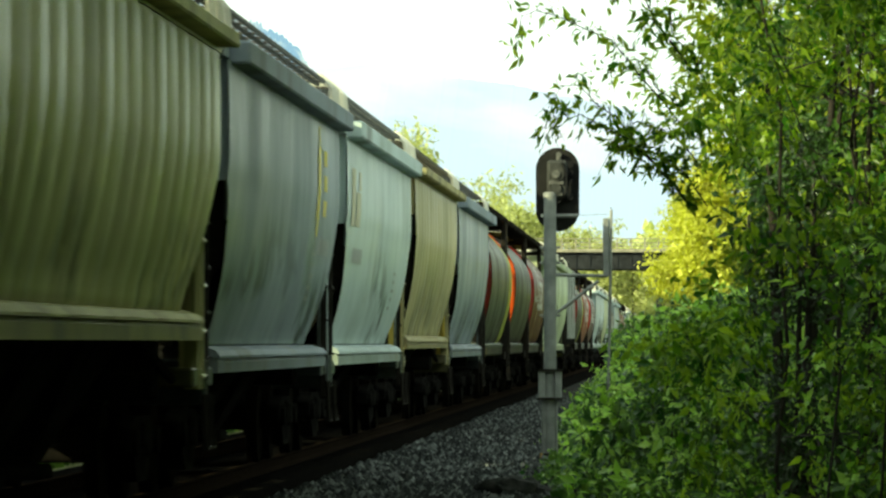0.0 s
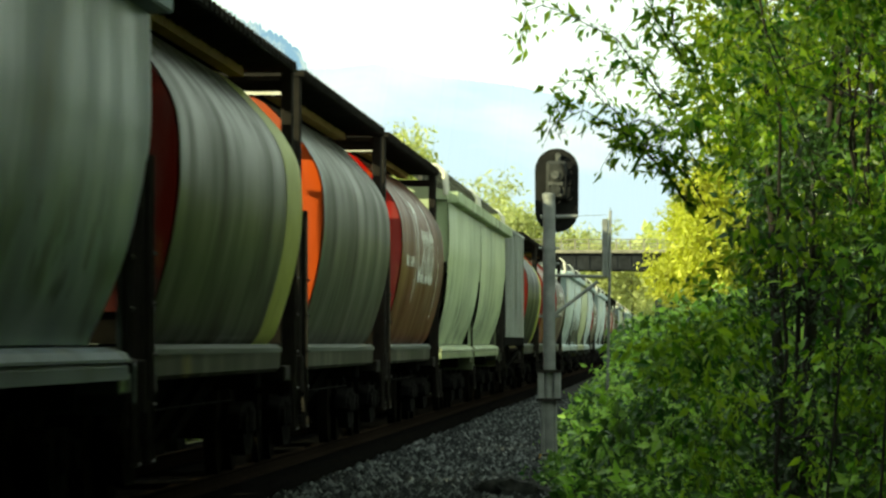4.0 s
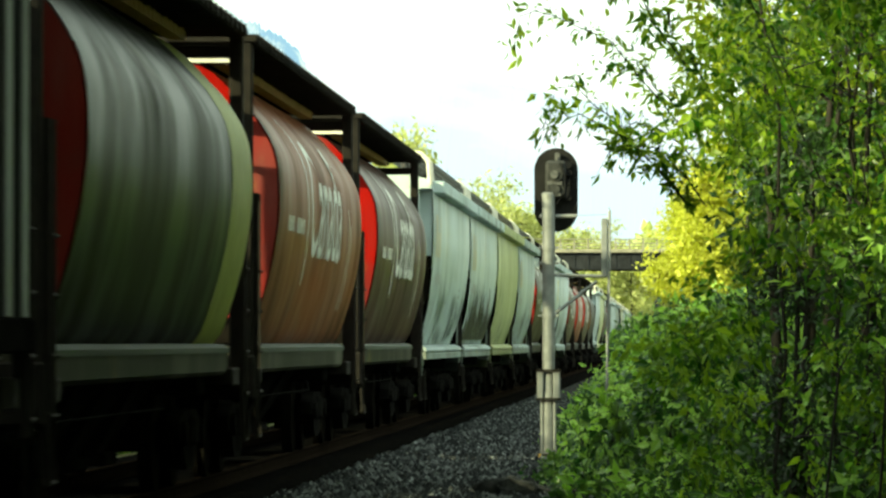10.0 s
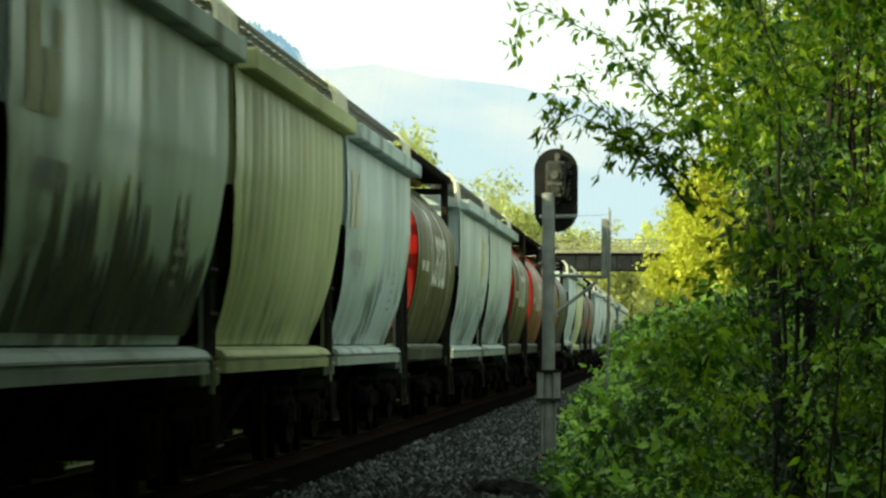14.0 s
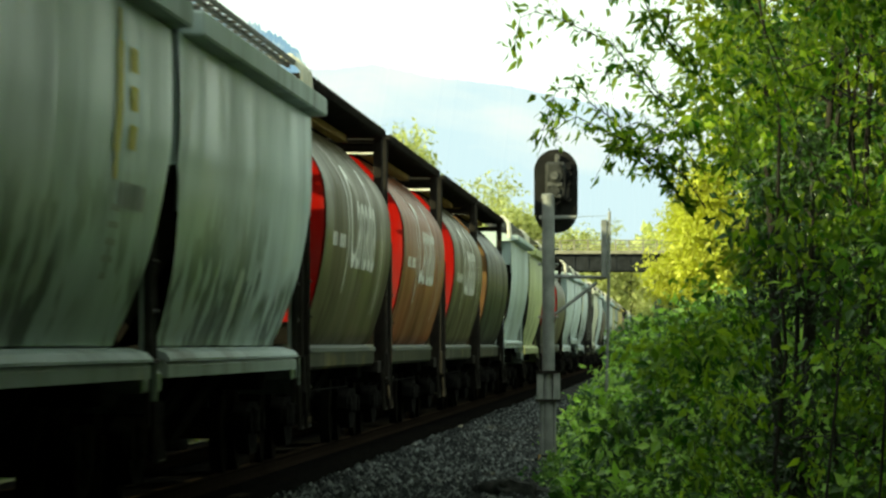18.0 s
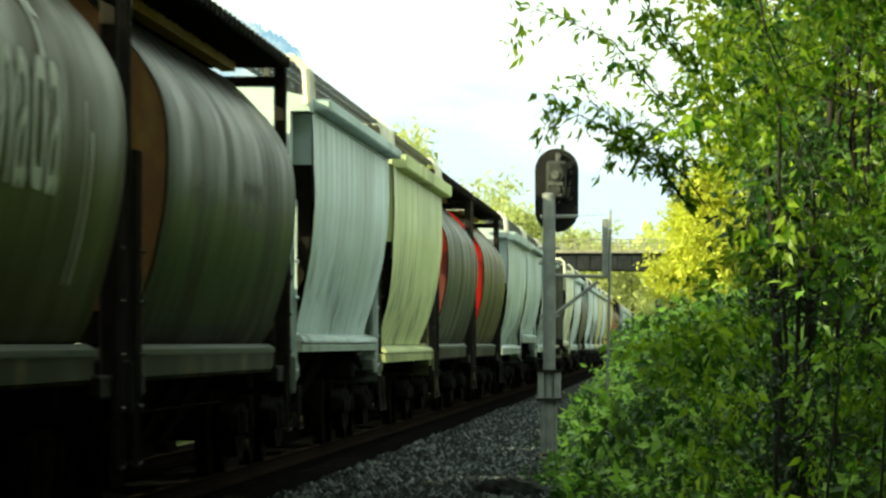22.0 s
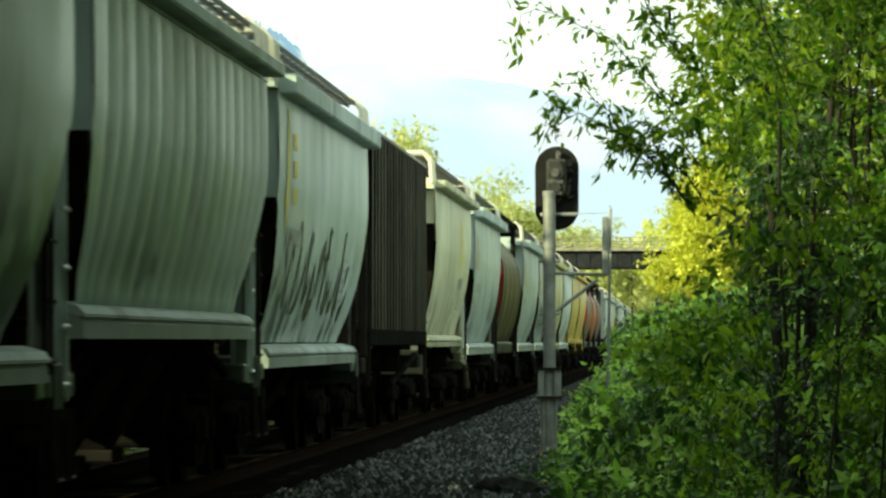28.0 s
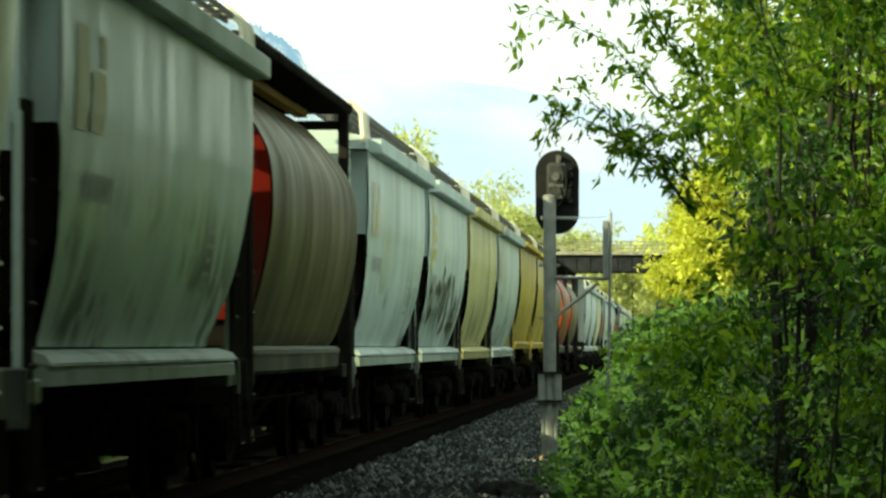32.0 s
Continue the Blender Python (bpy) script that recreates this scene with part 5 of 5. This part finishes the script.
def thicket(name, label, seed, count, x_of, y0, y1, h_of, leaf, mat, canes, category="bramble", clump=0, shoots=0, bare=None):
    """Low leafy growth: a mound of leaves over arching canes."""
    rng = np.random.default_rng(seed)
    y = y0 + (y1 - y0) * rng.random(count)
    e0, e1 = x_of(y)
    x = e0 + (e1 - e0) * rng.random(count) ** 1.4
    if clump:                      # leafy domes with hollows between them
        pick = np.arange(count) // clump * clump
        cx, cy = x[pick], y[pick]
        ch = h_of(cx, cy) * np.minimum(1, 0.3 + 1.5 * np.abs(cx - x_of(cy)[0])) * (0.35 + 1.0 * rng.random(count)[pick])
        rad = (0.2 + 0.3 * rng.random(count)[pick]) * (1 + 0.25 * ch)
        o = rng.normal(size=(count, 3))
        o = o / np.linalg.norm(o, axis=1)[:, None] * (0.7 + 0.4 * rng.random((count, 1)))
        low = rng.random(count) < 0.16
        x, y = cx + o[:, 0] * rad, cy + o[:, 1] * rad * 1.6
        z = np.where(low, ch * rng.random(count), ch - rad * 0.6 + np.abs(o[:, 2]) * rad)
        z = np.maximum(z, 0.06)
    else:
        h = h_of(x, y) * np.minimum(1, 0.3 + 1.5 * np.abs(x - e0))
        lump = np.array([0.72 + 0.75 * noise.noise((a * 1.6, b * 0.45, seed)) + 0.4 * noise.noise((a * 4, b * 1.6, seed)) for a, b in zip(x, y)])
        z = np.maximum(h * lump * (1 - 0.75 * rng.random(count) ** 1.6), 0.06)
    a = np.stack([x, y, z], 1)
    if bare:                       # a strip cleared along one sight line, so that the dark clump shows
        a = a[~bare(x, y)]
        z, count = a[:, 2], len(a)
    d = rng.normal(size=(count, 3)) * 0.6 + np.array((-0.35, -0.35, 0.25))
    d = d / np.linalg.norm(d, axis=1)[:, None] * leaf * 2.2
    base = thing(name, label, category)
    tw = new("cane_growth", twig_mesh("cane_growth", a, d, leaf * 0.05, BARK))
    tw.parent = base
    tagged(tw, kind="stuff")
    pos, way, sz = leaves_along(rng, a, d, 5, leaf, 0.2)
    ob = new("leaf_growth", leaf_mesh("leaf_growth", pos, way, sz, mat, rng, 0.6, 0.38 if clump else 0.0))
    ob.parent = base
    tagged(ob, kind="stuff")
    if shoots:                     # young shoots stand out of the mound towards the light
        i = rng.choice(np.nonzero(z > 0.25)[0], shoots)
        out = rng.normal(size=(shoots, 3)) * 0.55 + np.array((-0.4, -0.5, 0.45))
        out = out / np.linalg.norm(out, axis=1)[:, None] * leaf * (2.5 + 3.0 * rng.random((shoots, 1)))
        tw = new("shoot_growth", twig_mesh("shoot_growth", a[i], out, leaf * 0.06, BARK))
        tw.parent = base
        tagged(tw, kind="stuff")
        pos, way, sz = leaves_along(rng, a[i], out, 9, leaf * 1.15, 0.35)
        ob = new("shoot_foliage", leaf_mesh("shoot_foliage", pos, way, sz, LEAF_TIP, rng, 0.5, 0.5))
        ob.parent = base
        tagged(ob, kind="stuff")
    bm = bmesh.new()
    for k in range(canes):
        i = rng.integers(count)
        p = Vector(a[i])
        foot = Vector((p.x + rng.normal() * 0.2, p.y + rng.normal() * 0.4, -0.05))
        mid = foot.lerp(p, 0.6) + Vector((0, 0, 0.3 * p.z))
        tube(bm, [foot, mid, p], 0.008, 4, 0.004)
    tagged(part("stalk_growth", bm, BARK, base), kind="stuff")
    return base


SWAYING = []


def hanging_branch(tree_ob, foot, seed, line, leaf, mat, per):
    """A long side branch with small leafy twigs; line: its points from the trunk outwards."""
    rng = np.random.default_rng(seed)
    o = Vector(line[0])
    pts = [Vector(p) - o for p in line]
    pts = [pts[0]] + [q for u, w in zip(pts, pts[1:]) for q in (u.lerp(w, 0.5) + Vector((rng.normal() * 0.025, 0, 0.04 + rng.normal() * 0.02)), w)]
    bm = bmesh.new()
    tube(bm, pts, 0.005, 5, 0.002)
    br = part("branch", bm, BARK, tree_ob, at=o - Vector(foot))
    a, d = [], []
    for u, w in zip(pts, pts[1:]):
        k = max(2, int((w - u).length / 0.022))
        for j in range(k):
            p = u.lerp(w, (j + rng.random()) / k)
            q = (w - u).normalized() * 0.6 + Vector(rng.normal(size=3)) * 0.55
            a.append(p), d.append(q.normalized() * rng.uniform(0.03, 0.2))
    a, d = np.array(a), np.array(d)
    tw = new("branch_twig", twig_mesh("branch_twig", a, d, 0.003, BARK))
    tw.parent = br
    tagged(tw, kind="stuff")
    pos, way, sz = leaves_along(rng, a, d, per, leaf, 0.55)
    lv = new("branch_foliage", leaf_mesh("branch_foliage", pos, way, sz, mat, rng))
    lv.parent = br
    tagged(lv, kind="stuff")
    SWAYING.append((br, o - Vector(foot), seed))


def plants():
    # a leafy sapling close by the path; its branches hang over the view
    foot = (0.75, 30, 0.1)
    edge = lambda z: -0.7 + 0.1 * np.sin(z * 3.1) - 0.1 * ((z > 2.8) & (z < 3.1)) + 0.25 * (z > 3.1) + 0.4 * ((z > 1.8) & (z < 2.6))
    sap = leafy_tree("cottonwood_sapling", "leafy green cottonwood sapling beside the path", "tree", 11, foot,
                     [(0.0, 3.8, 6.2, -0.03, 0.016), (0.1, 4.0, 5.6, 0.09, 0.018), (0.65, 3.6, 5.8, -0.06, 0.018), (0.7, 4.2, 6.0, 0.06, 0.03), (0.5, 3.5, 3.6, 0.02, 0.04)],
                     cone_of(edge, lambda z: 1.3 + 0 * z, 9, 0.5, 5.0, hollow=(-0.06, 0.3, 2.7)), 5000, 0.22, 11, 0.068, LEAF, gap=0.04, lump=1.6, droop=0.7, bunch=11)
    hanging_branch(sap, foot, 51, [(0.1, 30, 2.9), (-0.2, 29.8, 3.25), (-0.5, 29.7, 3.5), (-0.78, 29.6, 3.6), (-0.9, 29.6, 3.38)], 0.068, LEAF, 3)
    hanging_branch(sap, foot, 52, [(0.1, 30.4, 2.5), (-0.2, 30.3, 2.85), (-0.45, 30.2, 3.1), (-0.65, 30.2, 3.2), (-0.74, 30.2, 2.95)], 0.068, LEAF, 4)
    hanging_branch(sap, foot, 53, [(0.1, 30.2, 2.5), (-0.15, 30.1, 2.78), (-0.4, 30.0, 2.95), (-0.6, 30.0, 3.0), (-0.72, 30.0, 2.92)], 0.068, LEAF, 5)
    hanging_branch(sap, foot, 54, [(0.1, 30.1, 3.3), (-0.1, 30.0, 3.55), (-0.3, 29.9, 3.72), (-0.45, 29.9, 3.8)], 0.068, LEAF, 5)
    hanging_branch(sap, foot, 56, [(0.1, 30.5, 3.0), (-0.1, 30.4, 3.2), (-0.3, 30.3, 3.3), (-0.4, 30.3, 3.25)], 0.068, LEAF, 5)
    hanging_branch(sap, foot, 57, [(0.2, 30.5, 3.2), (0.0, 30.4, 3.5), (-0.12, 30.3, 3.62), (-0.2, 30.3, 3.5)], 0.068, LEAF, 5)
    hanging_branch(sap, foot, 58, [(0.2, 30.5, 2.7), (-0.05, 30.4, 2.95), (-0.2, 30.3, 3.0), (-0.32, 30.3, 2.86)], 0.068, LEAF, 5)
    hanging_branch(sap, foot, 59, [(0.2, 30.2, 2.5), (-0.02, 30.1, 2.75), (-0.25, 30.0, 2.84), (-0.38, 30.0, 2.78)], 0.068, LEAF, 5)
    leafy_tree("alder_sapling", "yellow-green alder sapling standing in the sun", "tree", 12, (1.3, 52, 0.1),
               [(0, 0, 8, 0.0, 0.07), (1.3, 1, 8.5, -0.02, 0.06), (-0.5, 2, 7, 0.02, 0.05)],
               cone_of(lambda z: -1.1 + 0.15 * np.sin(z * 2.3) + 0.65 * (z < 3.2) + 0.2 * (z > 4.0), lambda z: 1.8 + 0 * z, 12, 2.1, 7.5), 8200, 0.3, 9, 0.1, LEAF_B, gap=-0.1, bunch=9)
    leafy_tree("elder_shrub", "dark many-stemmed elder shrub among the undergrowth", "shrub", 17, (0.95, 40, 0.1),
               [(0.08, 0, 4.2, 0.05, 0.07), (0.25, 0.4, 4.0, 0.03, 0.055), (-0.12, 0.6, 4.0, -0.02, 0.06), (0.42, 0.2, 3.8, 0.08, 0.05)],
               cone_of(lambda z: -0.1 - 0.25 * (z > 2.2), lambda z: 1.1 + 0 * z, 4, 2.4, 4.2), 1100, 0.25, 8, 0.09, LEAF_UN, gap=-0.1, lump=1.8, bunch=9)
    # near-black leaves stand in for a deep shaded hollow round the stems
    leafy_tree("ivy_clump", "near-black leaves over stems, standing in for a shaded hollow in the undergrowth", "shrub", 18, (0.86, 37, 0.1),
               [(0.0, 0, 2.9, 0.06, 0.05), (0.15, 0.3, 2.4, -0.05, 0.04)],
               cone_of(lambda z: -0.27 + 0.12 * np.sin(z * 2.7), lambda z: 0.26 + 0.1 * np.sin(z * 3.6 + 1), 1.6, 0.3, 3.1), 900, 0.12, 8, 0.06, LEAF_HOLLOW, gap=-0.15, lump=2.2, bunch=8)
    thicket("bramble", "dense green bramble thicket along the gravel", 21, 7500,
            lambda y: (np.where(y > 76, -1.42 - 0.003 * (y - 76), -0.76 + 0.03 * np.maximum(0, 57 - y)) + 0.1 * np.sin(y * 0.35) + 0.08 * np.sin(y * 1.3), 2.6 + 0 * y), 42, 118, lambda x, y: 0.55 + 0.4 * np.clip(x + 1.5, 0, 3) + 0.005 * (y - 55), 0.115, LEAF_BR, 200, clump=38, shoots=1500)
    thicket("ground_ivy", "low creeping green growth round the signal foot", 30, 900,
            lambda y: (-1.35 + 0.1 * np.sin(y * 1.1), -0.6 + 0 * y), 57, 74, lambda x, y: 0.2 + 0.25 * np.clip(x + 1.3, 0, 1), 0.08, LEAF_BR, 40, "ground cover", 18, 70)
    thicket("bramble", "tall green bramble and scrub beside the track", 22, 3200,
            lambda y: (-1.5 + 0.0 * y, 3.0 + 0 * y), 118, 210, lambda x, y: 1.45 + 0.3 * np.clip(x + 1.5, 0, 3), 0.15, LEAF_BR, 150, clump=22, shoots=300)
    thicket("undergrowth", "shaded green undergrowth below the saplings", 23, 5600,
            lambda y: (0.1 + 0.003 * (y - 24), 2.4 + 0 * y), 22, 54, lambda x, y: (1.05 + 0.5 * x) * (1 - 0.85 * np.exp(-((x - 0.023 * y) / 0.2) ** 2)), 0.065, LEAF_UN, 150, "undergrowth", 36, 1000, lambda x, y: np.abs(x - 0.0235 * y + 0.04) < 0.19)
    leafy_tree("maple_tree", "bright yellow-green spring maple in full sun", "tree", 13, (1.0, 150, 0.1),
               [(0, 0, 5, 0.0, 0.1), (0.9, 1, 5.5, 0.0, 0.1)], round_crown(0.5, 4.5, 2.15, 2.5, 20, 5), 6600, 0.4, 8, 0.14, LEAF_Y, lump=0.8, gap=-0.4)
    # added, mostly unseen light blockers: wood along the path, hedge beyond the track
    thicket("undergrowth", "added undergrowth along the path, out of view, blocking sky light", 24, 12000,
            lambda y: (0.9 + 0.02 * np.abs(y - 22), 4.5 + 0 * y), -40, 14, lambda x, y: 3.0 + 0.4 * x, 0.24, LEAF_BR, 100, "undergrowth")
    thicket("undergrowth", "green undergrowth of the wood behind the bramble", 25, 9000,
            lambda y: (2.4 + 0 * y, 6.5 + 0 * y), 125, 260, lambda x, y: 2.2 + 0.3 * x, 0.3, LEAF_B, 100, "undergrowth")
    thicket("undergrowth", "dense dark scrub behind the bramble", 29, 10000,
            lambda y: (2.4 + 0 * y, 6.5 + 0 * y), 40, 125, lambda x, y: 2.4 + 0.4 * x, 0.26, LEAF_BR, 100, "undergrowth")
    thicket("undergrowth", "added scrub behind the saplings, out of view, blocking low sky light", 28, 9000,
            lambda y: (3.0 + 0 * y, 6.5 + 0 * y), 12, 44, lambda x, y: 3.2 + 0.45 * x, 0.26, LEAF_BR, 100, "undergrowth")
    # added scrub behind the train that shades and hides the ground there
    thicket("hedge", "added scrub hidden beyond the train, shading the track bed", 26, 9000,
            lambda y: (-10.6 + 0 * y, -14.0 + 0 * y), -30, 420, lambda x, y: 3.9 + 0 * x, 0.34, LEAF_BR, 100, "hedge")
    thicket("hedge", "added low scrub beyond the train, hiding the lit ground there", 27, 12000,
            lambda y: (-8.6 + 0 * y, -10.6 + 0 * y), 10, 200, lambda x, y: 1.7 + 0 * x, 0.3, LEAF_BR, 60, "hedge")
    # alders added beside the path, out of view, to keep sky light off
    wood = leafy_tree("alder_tree", "added tall alder along the path, out of view, blocking sky light", "tree", 14, (4.2, -22, 0),
                      [(0, 0, 9.5, 0.0, 0.12)], round_crown(0, 5.6, 2.8, 4.6, 16, 6), 2600, 0.6, 6, 0.22, LEAF_BR, "trees of the wood along the path")
    for k, (x, y) in enumerate(((4.0, -18), (4.2, -10), (4.3, -1.5), (3.9, 7), (4.3, 15), (4.1, 23), (4.4, 31.5), (4.4, -14), (3.9, -6), (4.3, 3), (4.6, 11), (4.2, 19), (4.6, 27), (5.0, 36), (5.2, 45), (5.0, 165), (5.6, 185))):
        copy_thing(wood, pose(x, y, 0, 0, 0, 53 * k))


def tall_trees():
    """Tall trees added above the view: their crowns over the path block sky light."""
    big = leafy_tree("alder_tree", "added spreading alder over the path, unseen, blocking sky light", "tree", 15, (4.4, 2, 0),
                     [(0, 0, 13, 0.0, 0.17)], round_crown(-1.9, 10.6, 5.6, 3.6, 22, 8), 5200, 0.7, 6, 0.26, LEAF_BR, "trees of the wood along the path")
    for k, (x, y) in enumerate(((3.6, 4), (3.2, 12), (4.4, 19), (4.6, -8), (4.4, -18), (3.6, -30), (0.5, -36), (4.5, -42), (7.5, -25))):
        copy_thing(big, pose(x, y, 0, 0, 0, 20 * k - 50))
    # further on their crowns lean away from the path
    for k, (x, y) in enumerate(((2.9, 27), (2.8, 34), (2.8, 41), (3.0, 48), (3.2, 55), (9, 33), (9.5, 50))):
        copy_thing(big, pose(x, y, 0, 0, 0, 165 + 9 * k))


def shade_trees():
    """High trees added across the track, behind the view: they keep the low sun off the near part of the path."""
    big = leafy_tree("poplar_tree", "added high poplar across the track, unseen, casting shade", "tree", 16, (-18, 12, 0),
                     [(0, 0, 20, 0.0, 0.25)], round_crown(0, 17.5, 4.6, 6.0, 22, 9), 3400, 0.9, 6, 0.38, LEAF, "high trees across the track", gap=-0.5)
    # lower unseen copies that shade the sapling's foot and the near car ends
    low = Matrix.Diagonal((0.52, 0.52, 0.5, 1))
    for k, (x, y) in enumerate(((-19, 9), (-19.5, 13.5), (-18.5, 18), (-19, 22.5), (-18.5, 26.5), (-19.3, 30.5))):
        tagged(copy_thing(big, pose(x, y, 0, 0, 0, 35 * k) @ low), "added low poplar across the track, unseen, casting shade")
    for k, (x, y) in enumerate(((-17, -12), (-18, -21), (-18.5, -30), (-17.5, -38), (-19, -47), (-18, -57))):
        copy_thing(big, pose(x, y, 0, 0, 0, 47 * k))
    # more poplars added out of view beyond the bramble, for cars to reflect
    for k, (x, y) in enumerate(((19, 118), (20, 132), (20, 148), (21, 162))):
        tall = copy_thing(big, pose(x, y, -5.5, 0, 0, 61 * k))
        tagged(tall, "added high poplar beyond the bramble, unseen, for cars to reflect", group="poplars beyond the bramble")


def far_woods():
    rng = np.random.default_rng(31)
    for k, (x, y, h) in enumerate(((-13.6, 250, 13.4), (-12.0, 420, 14.5), (-14.5, 430, 15.2), (-17, 440, 15), (-9.6, 440, 13), (-20, 440, 15), (-7.5, 520, 14.5), (-4, 520, 14), (2, 480, 12), (-1, 560, 13))):
        leafy_tree("far_tree", "yellow-green spring tree far along the line, paled by haze", "tree", 40 + k, (x, y, 0), [(0, 0, 0.8 * h, 0, 0.012 * h)],
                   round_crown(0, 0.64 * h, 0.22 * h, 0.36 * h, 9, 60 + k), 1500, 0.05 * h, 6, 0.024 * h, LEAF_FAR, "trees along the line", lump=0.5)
    # a bushy sunlit bank closes the line
    n = 34000
    x = rng.uniform(-60, 40, n)
    y = 620 + 60 * rng.random(n)
    h = 13 + np.array([4 * noise.noise((a * 0.2, 0, 9)) for a in x])
    z = h * (1 - rng.random(n) ** 1.2)
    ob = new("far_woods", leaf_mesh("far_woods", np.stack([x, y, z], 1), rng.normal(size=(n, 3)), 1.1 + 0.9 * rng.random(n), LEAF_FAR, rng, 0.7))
    tagged(ob, "sunlit yellow-green woods closing the line", "woods", kind="stuff")


plants()
tall_trees()
shade_trees()
far_woods()
stones()
motions()
